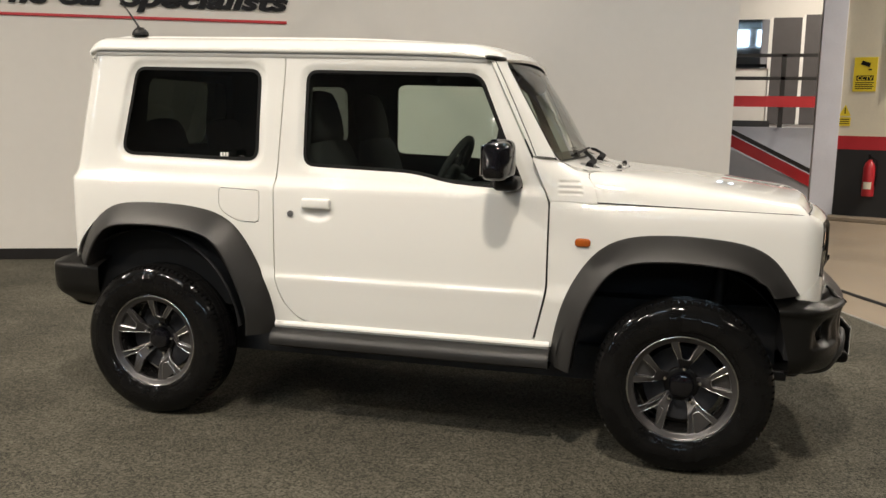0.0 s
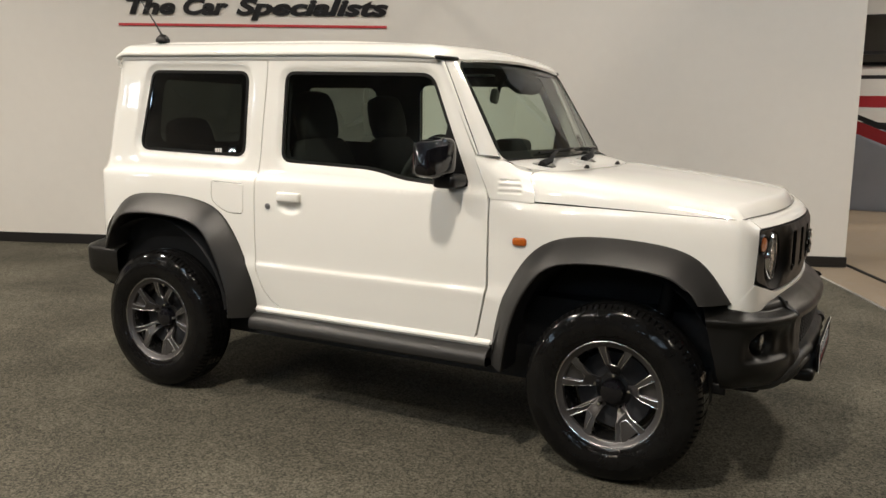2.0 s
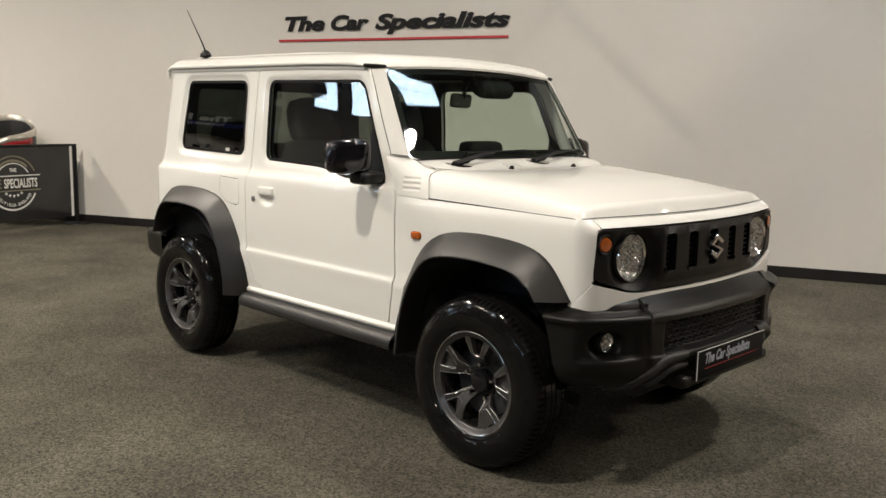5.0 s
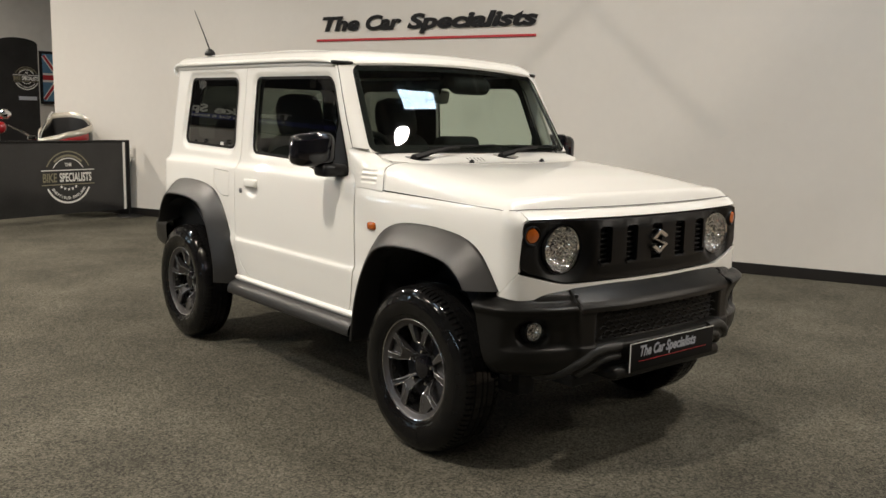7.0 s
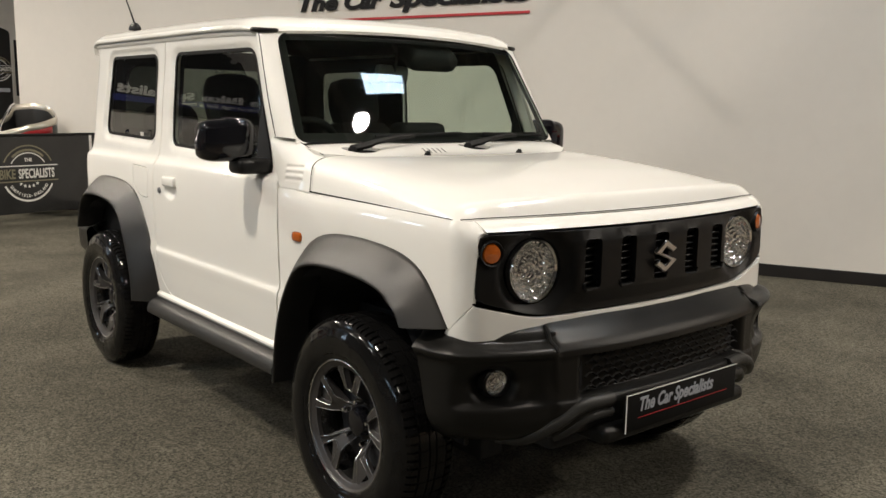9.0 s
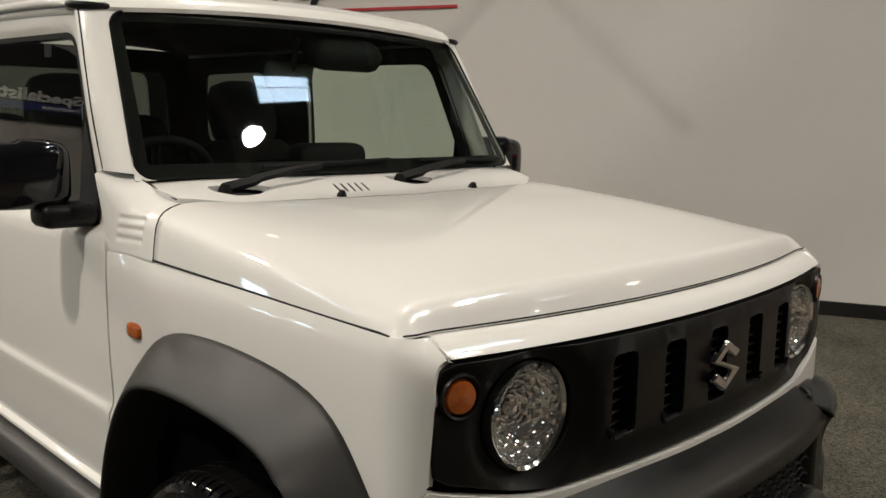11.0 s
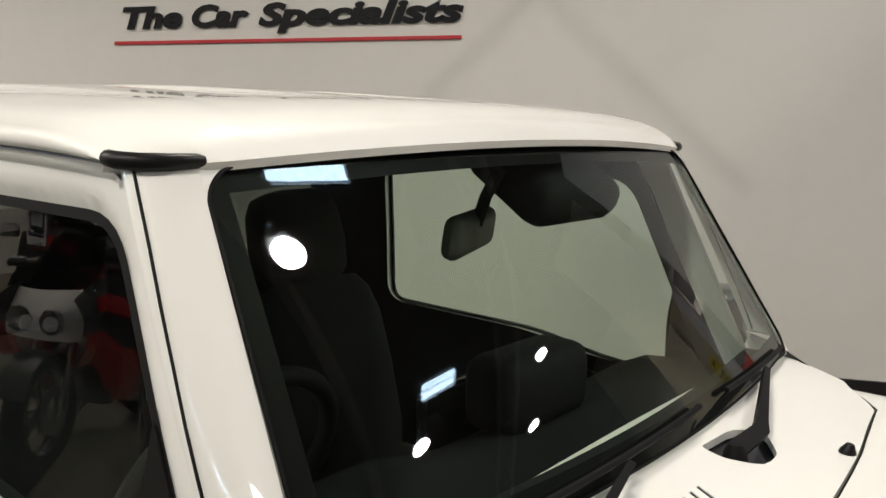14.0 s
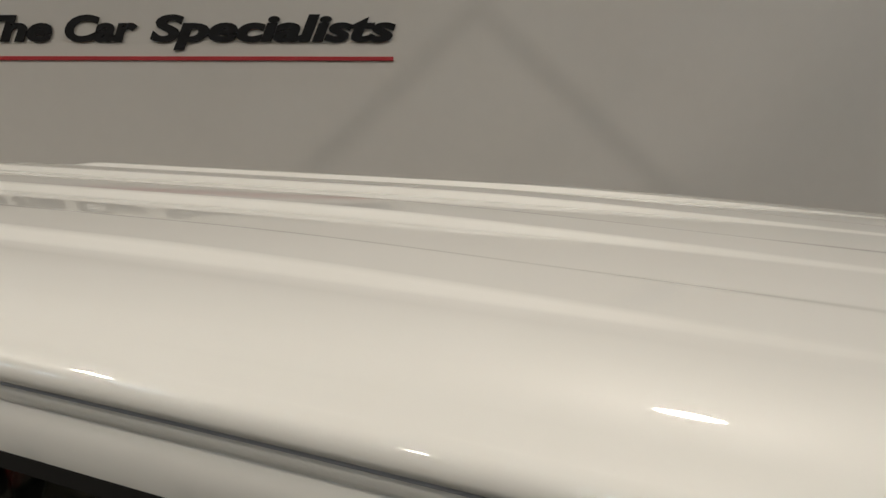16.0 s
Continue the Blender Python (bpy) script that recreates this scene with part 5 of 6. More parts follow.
wiper(-0.404, 0.059, 0.60, 0.050, 0.30, 0.90, 0.070, 0.045)

# wheels
def wheel():
    tyre_prof = [(0.196, -0.078), (0.203, -0.087), (0.214, -0.0935), (0.221, -0.0945), (0.224, -0.0965), (0.236, -0.1000), (0.252, -0.1025), (0.268, -0.1025), (0.280, -0.1010), (0.283, -0.0995), (0.296, -0.0960), (0.306, -0.0918), (0.314, -0.0868), (0.320, -0.0815),
                 (0.3245, -0.0770), (0.3290, -0.0700), (0.3325, -0.0600), (0.3335, -0.0500), (0.330, -0.0490), (0.330, -0.0450), (0.3345, -0.0440), (0.335, -0.0150), (0.331, -0.0140), (0.331, -0.0100), (0.335, -0.0090)]
    m = len(tyre_prof)
    tyre_prof += [(r, -h) for r, h in tyre_prof[::-1]]
    rows = []
    for i in range(86):
        for f, c in ((0.0, 0), (0.70, 0), (0.73, 1), (0.97, 1)):
            a = 2 * math.pi * (i + f) / 86
            row = []
            for j, (r, h) in enumerate(tyre_prof):
                jj = min(j, 2 * m - 1 - j)
                cut = 0.0075 * c if 14 <= jj <= 17 else 0.0018 * c * (i % 2) if jj >= 20 else 0.0
                if 4 <= jj <= 11:  # moulded relief and slight waves round the sidewall
                    wave = 0.0030 * noise.noise(Vector((4 * math.cos(a), 4 * math.sin(a), 34 * r)))
                    block = 0.0012 if 5 <= jj <= 7 and math.sin(9 * a) + math.sin(23 * a + 1) > 0.7 else 0.0
                    h2 = h + math.copysign(wave + block, h)
                else:
                    h2 = h
                row.append(((r - cut) * math.cos(a), h2, (r - cut) * math.sin(a)))
            rows.append(row)
    rim = lathe([(0.186, 0.085), (0.192, 0.075), (0.178, 0.06), (0.168, 0.03), (0.168, -0.02), (0.176, -0.050), (0.180, -0.062), (0.1815, -0.068)], 72)
    w = part("wheel", rim, M_BARREL, CAR, "dark gunmetal alloy wheel with a black tyre", limit=40)
    part("tyre", loft(rows, close_u=True), M_RUBBER, w, "glossy dressed black tyre", limit=30)
    part("rim_flange", lathe([(0.1775, -0.060), (0.1785, -0.0725), (0.183, -0.0765), (0.193, -0.0795), (0.198, -0.084), (0.2005, -0.0866), (0.2045, -0.0858), (0.206, -0.080), (0.204, -0.074)], 72), M_ALLOY, w, limit=30)
    part("rim_edge", lathe([(0.1995, -0.0872), (0.2025, -0.0886), (0.2052, -0.0872), (0.2064, -0.0815)], 72), M_LIP, w)
    part("brake_drum", lathe([(0.0, -0.005), (0.10, -0.005), (0.145, -0.0), (0.15, 0.02), (0.15, 0.05)], 40), M_DARK, w)
    part("hub_face", lathe([(0.0, -0.012), (0.060, -0.012), (0.066, -0.008), (0.070, 0.0)], 40), M_SATIN, w)
    part("centre_cap", lathe([(0.0, -0.050), (0.026, -0.049), (0.041, -0.044), (0.046, -0.036), (0.048, -0.010)], 32), M_GLOSS, w)

    half = [(0.0165, 0.045), (0.0165, 0.062), (0.0195, 0.085), (0.0290, 0.107), (0.0595, 0.1630), (0.0640, 0.1760), (0.0390, 0.1850), (0.0340, 0.1630), (0.0145, 0.1120), (0.008, 0.1085)]
    loop = half + [(-t, r) for t, r in half[::-1]]

    def face_y(r):
        return -0.004 - 0.071 * step(0.040, 0.128, r)

    for i in range(5):
        a = i * 2 * math.pi / 5
        at = lambda t, r, d=0.0: (t * math.cos(a) - r * math.sin(a), face_y(r) + d, t * math.sin(a) + r * math.cos(a))
        bm = bmesh.new()
        f = [bm.verts.new(at(t, r)) for t, r in loop]
        g = [bm.verts.new(at(t * 0.90, r, 0.018)) for t, r in loop]
        bmesh.ops.triangulate(bm, faces=[bm.faces.new(f), bm.faces.new(g[::-1])])
        for k in range(len(loop)):
            bm.faces.new([f[k - 1], f[k], g[k], g[k - 1]])
        bmesh.ops.recalc_face_normals(bm, faces=bm.faces)
        o = part("spoke", bm, M_ALLOY, w, bevel=0.003)
        for path in ([(0.0384, 0.1820), (0.0338, 0.1635), (0.0146, 0.1128), (0.008, 0.1092), (-0.008, 0.1092), (-0.0146, 0.1128), (-0.0338, 0.1635), (-0.0384, 0.1820)], [(0.0168, 0.062), (0.0198, 0.085), (0.0292, 0.107), (0.0597, 0.1630), (0.0638, 0.1740)], [(-0.0168, 0.062), (-0.0198, 0.085), (-0.0292, 0.107), (-0.0597, 0.1630), (-0.0638, 0.1740)]):
            part("spoke_edge", tube([at(t, r, 0.0022) for t, r in path], 0.0023, 6), M_LIP, o)
        a += math.pi / 2
        b = a
        part("wheel_nut", put(lathe([(0.0, -0.046), (0.006, -0.045), (0.0085, -0.038), (0.009, -0.015)], 6), Matrix.Translation((0.068 * math.cos(b), -0.004, 0.068 * math.sin(b)))), M_CHROME, w)
    return w


W = wheel()
W.matrix_basis = pose(0, -0.680, 0.335, 0, 5, 0)
for m in (pose(-2.25, -0.680, 0.335, 0, 12, 0), pose(0, 0.662, 0.335, 0, 0, 180), pose(-2.25, 0.664, 0.335, 0, 0, 180)):
    copy_thing(W, m)

# cabin
trim_out = rounded([(-2.60, 1.57, 0.02), (-0.84, 1.55, 0.03), (-0.60, 1.06, 0.02), (-0.56, 0.50, 0.05), (-2.60, 0.50, 0.05)], 0.03, 0.05)
DW = rounded([(-1.560, 1.505, 0.06), (-0.850, 1.493, 0.06), (-0.665, 1.075, 0.03), (-0.955, 1.080, 0.08), (-1.095, 1.115, 0.09), (-1.570, 1.130, 0.06)], 0.05, 0.04)
QW = rounded([(-2.350, 1.490, 0.06), (-1.852, 1.490, 0.06), (-1.856, 1.178, 0.06), (-2.360, 1.180, 0.07)], 0.05, 0.04)
both("door_trim", sheet(trim_out, [DW, QW], lambda u, z: side(u, z, 0.045, False), 0.10), M_CABIN, CAR)
part("cabin_floor", boxed(-2.6, -0.55, -0.60, 0.60, 0.47, 0.49), M_CABIN, CAR)
part("bulkhead", boxed(-0.60, -0.57, -0.60, 0.60, 0.49, 1.06), M_CABIN, CAR)
part("rear_trim", sheet(rounded([(-0.62, 1.60, 0.03), (0.62, 1.60, 0.03), (0.64, 0.5, 0.03), (-0.64, 0.5, 0.03)], 0.03, 0.06), [REAR_WIN], lambda u, v: Vector((-2.56, u, v)), 0.2), M_CABIN, CAR)
dash = part("dashboard", loft([[(x - 0.02 * (y / 0.6) ** 2, y, z + (0.035 * math.exp(-((y + 0.33) / 0.16) ** 2) if 0.68 < -x < 0.84 else 0)) for y in lin(-0.60, 0.60, 31)] for x, z in ((-0.535, 1.10), (-0.60, 1.112), (-0.70, 1.118), (-0.78, 1.112), (-0.85, 1.08), (-0.88, 1.00), (-0.87, 0.85), (-0.80, 0.70))]), M_CABIN, CAR, "black dashboard", limit=60)
ledge = []
for d in lin(0.006, 0.085, 8):
    row = []
    for v in lin(-0.97, 0.97, 31):
        p = screen(v, 0.0)
        row.append((p.x - d, p.y, max(scuttle_z(p.x - d, p.y), 1.158) + 0.0035 if d < 0.08 else 1.10))
    ledge.append(row)
part("dash_ledge", loft(ledge), M_CABIN, dash, limit=60)
part("centre_screen", rounded_box(0.03, 0.25, 0.16, 0.012, (-0.845, 0.02, 1.105), 2), M_GLOSS, dash)
part("dash_hood", rounded_box(0.12, 0.24, 0.13, 0.035, (-0.775, 0.095, 1.170), 3), M_CABIN, dash)
part("grab_bar", tube([(-0.86, 0.26, 1.06), (-0.90, 0.28, 1.075), (-0.90, 0.50, 1.075), (-0.86, 0.52, 1.06)], 0.012, 8), M_CABIN, dash)
sw = Matrix.Translation((-1.02, -0.335, 1.075)) @ pose(0, 0, 0, 0, -64, 0)
wheel_ring = [sw @ Vector((0.185 * math.cos(a), 0.185 * math.sin(a), 0)) for a in lin(0, 2 * math.pi, 37)]
steer = part("steering_wheel", tube(wheel_ring, 0.0155, 10, caps=False), M_CABIN, CAR, "black steering wheel")
part("steering_hub", put(rounded_box(0.13, 0.13, 0.05, 0.02, (0, 0, -0.01), 3), sw), M_CABIN, steer)
for a in (-0.15, math.pi + 0.15, -math.pi / 2):
    part("steering_spoke", tube([sw @ Vector((0.05 * math.cos(a), 0.05 * math.sin(a), -0.01)), sw @ Vector((0.18 * math.cos(a), 0.18 * math.sin(a), 0))], 0.013, 6), M_CABIN, steer)
part("steering_column", tube([sw @ Vector((0, 0, -0.03)), sw @ Vector((0, 0, -0.22))], 0.04, 10), M_CABIN, steer)


def seat(x, y, rear=False):
    w = 0.46 if not rear else 0.50
    s = part("seat", rounded_box(0.50, w, 0.16, 0.05, (x + 0.02, y, 0.70), 3), M_CLOTH, CAR, "dark cloth seat", limit=60)
    m = Matrix.Translation((x - 0.22, y, 0.74)) @ pose(0, 0, 0, 0, -14, 0)
    back = [(0.00, 0.88, 0.066), (0.08, 0.98, 0.070), (0.25, 1.0, 0.066), (0.38, 0.97, 0.060), (0.45, 0.86, 0.054), (0.485, 0.70, 0.046)] if not rear else [(0.0, 0.95, 0.06), (0.20, 1.0, 0.06), (0.33, 0.97, 0.055), (0.375, 0.85, 0.045)]
    head = [(0.470, 0.22, 0.030), (0.482, 0.44, 0.046), (0.51, 0.56, 0.056), (0.58, 0.60, 0.060), (0.66, 0.57, 0.056), (0.70, 0.48, 0.048), (0.715, 0.28, 0.030)]
    drop = 0.14 if rear else 0.0

    def cushion(rows):
        return put(loft([[(d * math.copysign(abs(math.cos(a)) ** 0.7, math.cos(a)), 0.5 * w * k * math.copysign(abs(math.sin(a)) ** 0.5, math.sin(a)), z) for a in lin(0, 2 * math.pi, 24, endpoint=False)] for z, k, d in rows], close_v=True, caps=True), m)
    part("backrest", cushion(back), M_CLOTH, s, limit=60)
    for d in (-0.06, 0.06):
        part("headrest_post", put(tube([(0, d, 0.42 - drop), (0, d, 0.52 - drop)], 0.006, 6), m), M_SATIN, s)
    part("headrest", cushion([(z - drop, k, d) for z, k, d in head]), M_CLOTH, s, limit=60)


for y in (-0.33, 0.33):
    seat(-1.26, y)
    seat(-2.12, y * 0.9, True)
rvm = part("interior_mirror", put(rounded_box(0.035, 0.225, 0.070, 0.018, (0, 0, 0), 3), Matrix.Translation((-0.835, 0.005, 1.432)) @ pose(0, 0, 0, 0, 8, 22)), M_MIRRORBACK, CAR, "black rear-view mirror", limit=60)
part("mirror_stalk", tube([(-0.822, 0.005, 1.445), (-0.805, 0.005, 1.49), (-0.775, 0.0, 1.535)], 0.010, 8), M_CABIN, rvm)
part("camera_housing", put(rounded_box(0.20, 0.25, 0.085, 0.040, (0, 0, 0), 3), Matrix.Translation((-0.775, 0.13, 1.520)) @ pose(0, 0, 0, 0, 35, 0)), M_CABIN, CAR, "black sensor housing", limit=60)

# the nose spreads a little more on its left half
for ob in CAR.children_recursive:
    if ob.type == "MESH" and ob.data.users == 1 and not ob.name.startswith(("wheel", "tyre", "rim", "spoke", "brake", "hub", "centre")):
        for v in ob.data.vertices:
            if v.co.y > 0 and v.co.x > -0.45:
                v.co.y *= 1 + 0.078 * step(-0.45, 0.05, v.co.x)

# ---- left end of the hall: barrier, motorcycle, banner, picture ----
BAR = Matrix.Translation((-8.50, 1.15, 0.006)) @ pose(0, 0, 0, 0, 0, 108)
barrier = thing("crowd_barrier", "dark printed fabric barrier on black posts", "barrier", BAR)
part("fabric_panel", boxed(-2.3, -0.03, -0.006, 0.006, 0.10, 0.955), M_BANNER, barrier, "dark fabric panel with a pale roundel")
for x in (0.0, -2.33):
    p = part("post", tube([(x, 0, 0.02), (x, 0, 0.975)], 0.022, 12), M_SATIN, barrier)
    part("foot", put(lathe([(0.0, 0.03), (0.03, 0.03), (0.16, 0.012), (0.165, 0.0)], 28, "z"), Matrix.Translation((x, 0, 0))), M_SATIN, p)
part("top_rail", tube([(-2.33, 0, 0.962), (0, 0, 0.962)], 0.016, 10), M_SATIN, barrier)
part("white_edge", boxed(-0.085, -0.05, -0.009, -0.0065, 0.10, 0.955), M_WHITE, barrier)
M_GOLD = pbr("gold_print", (0.20, 0.185, 0.12), 0.5, var=0.1)


def roundel(parent, c, r, y, gold=True):
    cx, cz = c

    def arc(r0, r1, a0, a1, mat, name):
        bm = loft([[(cx + q * math.cos(a), y, cz + q * math.sin(a)) for q in (r0, r1)] for a in lin(a0, a1, 40)])
        part(name, bm, mat, parent)
    arc(r * 0.93, r, math.radians(205), math.radians(335), M_WHITE, "roundel_arc")
    arc(r * 0.95, r, math.radians(25), math.radians(155), M_GOLD, "roundel_arc")
    arc(r * 0.70, r * 0.74, math.radians(30), math.radians(150), M_WHITE, "roundel_arc")
    arc(r * 0.78, r * 0.86, math.radians(45), math.radians(135), M_GOLD, "roundel_bars")
    for z in (0.27, -0.27):
        part("roundel_line", boxed(cx - r * 1.12, cx + r * 1.12, y - 0.001, y, cz + r * z - r * 0.02, cz + r * z + r * 0.02), M_WHITE if z > 0 else M_GOLD, parent)
    writing("roundel_word", "BIKE", r * 0.46, M_GOLD, Matrix.Translation((cx - r * 1.08, y - 0.001, cz - r * 0.16)) @ pose(0, 0, 0, 90), parent, 0.0005, 0, r * 0.012, 0.66)
    writing("roundel_word", "SPECIALISTS", r * 0.46, M_WHITE, Matrix.Translation((cx - r * 0.38, y - 0.001, cz - r * 0.16)) @ pose(0, 0, 0, 90), parent, 0.0005, 0, r * 0.012, 0.555)
    writing("roundel_word", "THE", r * 0.17, M_WHITE, Matrix.Translation((cx, y - 0.001, cz + r * 0.42)) @ pose(0, 0, 0, 90), parent, 0.0005, 0, r * 0.006, 0.9, "CENTER")
    for i in range(5):
        a = math.radians(270 + (i - 2) * 17)
        st = bmesh.new()
        pts = [(q * math.cos(t), q * math.sin(t)) for k in range(10) for q, t in ((r * (0.075 if k % 2 == 0 else 0.032), math.pi / 2 + k * math.pi / 5),)]
        st.faces.new([st.verts.new((cx + r * 0.55 * math.cos(a) + px, y - 0.001, cz + r * 0.58 * math.sin(a) + r * 0.12 + pz)) for px, pz in pts])
        part("roundel_star", st, M_WHITE, parent)
    town = "SHEFFIELD-ENGLAND"
    for i, ch in enumerate(town):
        a = math.radians(214 + i * 112 / (len(town) - 1))
        m = Matrix.Translation((cx + r * 0.84 * math.cos(a), y - 0.001, cz + r * 0.84 * math.sin(a))) @ pose(0, 0, 0, 0, -math.degrees(a) - 90, 0) @ pose(0, 0, 0, 90)
        writing("roundel_letter", ch, r * 0.15, M_WHITE, m, parent, 0.0004, 0, r * 0.004, 0.9, "CENTER")


roundel(barrier, (-0.86, 0.54), 0.315, -0.009)

M_BIKE_RED = pbr("metallic_red", (0.30, 0.010, 0.014), 0.2, var=0.05, coat=1.0)
M_SEAT = pbr("black_leather", (0.012, 0.011, 0.011), 0.35, var=0.2, bump=0.2, bscale=200)
M_SILVER = pbr("pale_silver", (0.62, 0.58, 0.50), 0.22, metal=0.6, var=0.05, coat=0.8)


def motorcycle(m, paint, label, naked=True):
    t = thing("motorcycle", label, "motorcycle", m, "motorcycles on show")
    for x in (-0.72, 0.72):
        w = part("wheel", put(lathe([(0.24, -0.03), (0.25, -0.05), (0.30, -0.055), (0.325, -0.03), (0.33, 0.0), (0.325, 0.03), (0.30, 0.055), (0.25, 0.05), (0.24, 0.03)], 36), Matrix.Translation((x, 0, 0.33))), M_RUBBER, t)
        part("rim", put(lathe([(0.235, -0.03), (0.245, -0.035), (0.245, 0.035), (0.235, 0.03)], 36), Matrix.Translation((x, 0, 0.33))), M_CHROME, w)
        for i in range(9):
            a = i * 2 * math.pi / 9
            part("spoke", tube([(x, 0, 0.33), (x + 0.24 * math.cos(a), 0, 0.33 + 0.24 * math.sin(a))], 0.008, 5), M_CHROME, w)
    part("engine", rounded_box(0.46, 0.34, 0.40, 0.07, (0.02, 0, 0.46), 3), M_STEEL, t)
    part("fuel_tank", put(rounded_box(0.50, 0.28, 0.22, 0.09, (0, 0, 0), 4), Matrix.Translation((0.16, 0, 0.86)) @ pose(0, 0, 0, 0, 8, 0)), paint, t, limit=70)
    part("seat", put(rounded_box(0.52, 0.24, 0.10, 0.045, (0, 0, 0), 3), Matrix.Translation((-0.34, 0, 0.82))), M_SEAT, t, limit=70)
    part("tail", put(rounded_box(0.40, 0.24, 0.13, 0.05, (0, 0, 0), 3), Matrix.Translation((-0.70, 0, 0.86)) @ pose(0, 0, 0, 0, 12, 0)), paint, t, limit=70)
    part("fork", tube([(0.72, -0.10, 0.33), (0.46, -0.10, 1.0)], 0.025, 10), M_CHROME, t)
    part("fork", tube([(0.72, 0.10, 0.33), (0.46, 0.10, 1.0)], 0.025, 10), M_CHROME, t)
    if naked:
        part("fairing", put(rounded_box(0.22, 0.36, 0.34, 0.08, (0, 0, 0), 3), Matrix.Translation((0.60, 0, 0.98))), paint, t, limit=70)
        part("headlight", put(lathe([(0.0, 0.05), (0.07, 0.03), (0.09, 0.0), (0.08, -0.08)], 24, "x"), Matrix.Translation((0.70, 0, 0.98))), M_LENS, t)
    h = part("handlebar", tube([(0.36, -0.38, 1.06), (0.44, -0.2, 1.08), (0.46, 0, 1.06), (0.44, 0.2, 1.08), (0.36, 0.38, 1.06)], 0.013, 8), M_CHROME, t)
    for s in (-1, 1):
        part("grip", tube([(0.36, s * 0.40, 1.06), (0.40, s * 0.28, 1.07)], 0.019, 8), M_SEAT, h)
        part("mirror", put(rounded_box(0.02, 0.10, 0.06, 0.008, (0, 0, 0), 2), Matrix.Translation((0.46, s * 0.36, 1.20))), M_CHROME, h)
    part("exhaust", tube([(0.1, -0.18, 0.30), (-0.3, -0.2, 0.30), (-0.85, -0.2, 0.38)], [0.03, 0.045, 0.05], 12), M_CHROME, t)
    part("stand", tube([(-0.1, 0.05, 0.3), (-0.15, 0.25, 0.012)], 0.012, 6), M_STEEL, t)
    return t


# tourer with a high rear body behind the barrier
tm = Matrix.Translation((-10.00, -0.28, 0.0)) @ pose(0, 0, 0, 0, 0, -100)
tourer = motorcycle(tm, M_BIKE_RED, "red and silver motorcycle with an open tub sidecar")
SC = tm.inverted() @ Matrix.Translation((-9.10, 0.17, 0.0)) @ pose(0, 0, 0, 0, 0, -115) @ Matrix.Diagonal((0.93, 0.82, 1.018, 1))
FORE = tm.inverted() @ Matrix.Translation((-9.87, 0.34, 0.0)) @ pose(0, 0, 0, 0, 0, -100)
RIM = rounded([(-0.13, 0.26, 0.03), (-0.42, 0.30, 0.03), (-0.66, 0.24, 0.12), (-0.77, 0.0, 0.12), (-0.68, -0.24, 0.12), (-0.46, -0.30, 0.03), (-0.22, -0.26, 0.03)], 0.1, 0.03)
RIM_Z = curve([(-0.30, 1.265), (-0.26, 1.245), (-0.15, 1.165), (0.0, 1.115), (0.15, 1.085), (0.24, 1.055), (0.30, 1.02)])


def rim_point(p, grow, z0, drop):
    """A point round the open tub, whose near side dips towards the nose."""
    c = Vector((-0.44, 0.0))
    q = c + (Vector((p[0], p[1])) - c) * grow
    dip = 0.10 * max(0.0, min(1.0, (p[0] + 0.46) / 0.33)) if p[1] > 0.2 else 0.0
    return Vector((q.x, q.y, (RIM_Z(p[1]) - dip) * (1 - drop) + z0 * drop))


open_rim = [p for p in RIM if p[0] < -0.10]
part("tub_lining", put(loft([[rim_point(p, g, 0.62, d) for p in open_rim] for g, d in ((1.0, 0.0), (0.93, 0.10), (0.86, 0.45), (0.70, 1.0))], close_v=True), SC), M_SATIN, tourer, "black lined open tub", limit=70)
part("tub_body", put(loft([[rim_point(p, g, 0.16, d) for p in open_rim] for g, d in ((1.02, 0.015), (1.06, 0.10), (1.05, 0.30), (0.95, 0.8), (0.80, 1.0))], close_v=True), SC), M_GLOSS, tourer, "gloss black side body", limit=70)
part("tub_rim", put(loft([[rim_point(p, g, 0.16, d) for p in open_rim] for g, d in ((0.95, 0.03), (0.95, -0.012), (0.99, -0.030), (1.05, -0.020), (1.09, 0.020), (1.085, 0.052), (1.06, 0.056))], close_v=True), SC), M_SILVER, tourer, "pale silver rim", limit=70)
flash = [p for p in RIM if p[1] > 0.12 and p[0] < -0.36]
part("tub_flash", put(loft([[rim_point(p, g, 0.16, d) for p in flash] for g, d in ((1.07, 0.055), (1.085, 0.07), (1.085, 0.13), (1.06, 0.15))]), SC), M_BIKE_RED, tourer, "red flash under the rim", limit=70)
part("tub_hoop", put(tube([(-0.13, 0.26, 0.96), (-0.15, 0.20, 1.05), (-0.19, 0.06, 1.17), (-0.215, -0.12, 1.26), (-0.225, -0.25, 1.285)], 0.014, 8), SC), M_CHROME, tourer, "chrome hoop")
part("side_wheel", put(lathe([(0.20, -0.03), (0.25, -0.055), (0.30, -0.03), (0.305, 0.0), (0.30, 0.03), (0.25, 0.055), (0.20, 0.03), (0.0, 0.02)], 32), SC @ Matrix.Translation((-0.40, -0.46, 0.305))), M_RUBBER, tourer)
part("cowl", put(rounded_box(0.24, 0.30, 0.16, 0.07, (0.40, 0, 1.10), 4), FORE), M_BIKE_RED, tourer, limit=70)
part("gauge_pod", put(lathe([(0.0, 0.05), (0.05, 0.045), (0.07, 0.01), (0.06, -0.05), (0.02, -0.09)], 20, "x"), FORE @ Matrix.Translation((0.31, 0.10, 1.275))), M_CHROME, tourer)
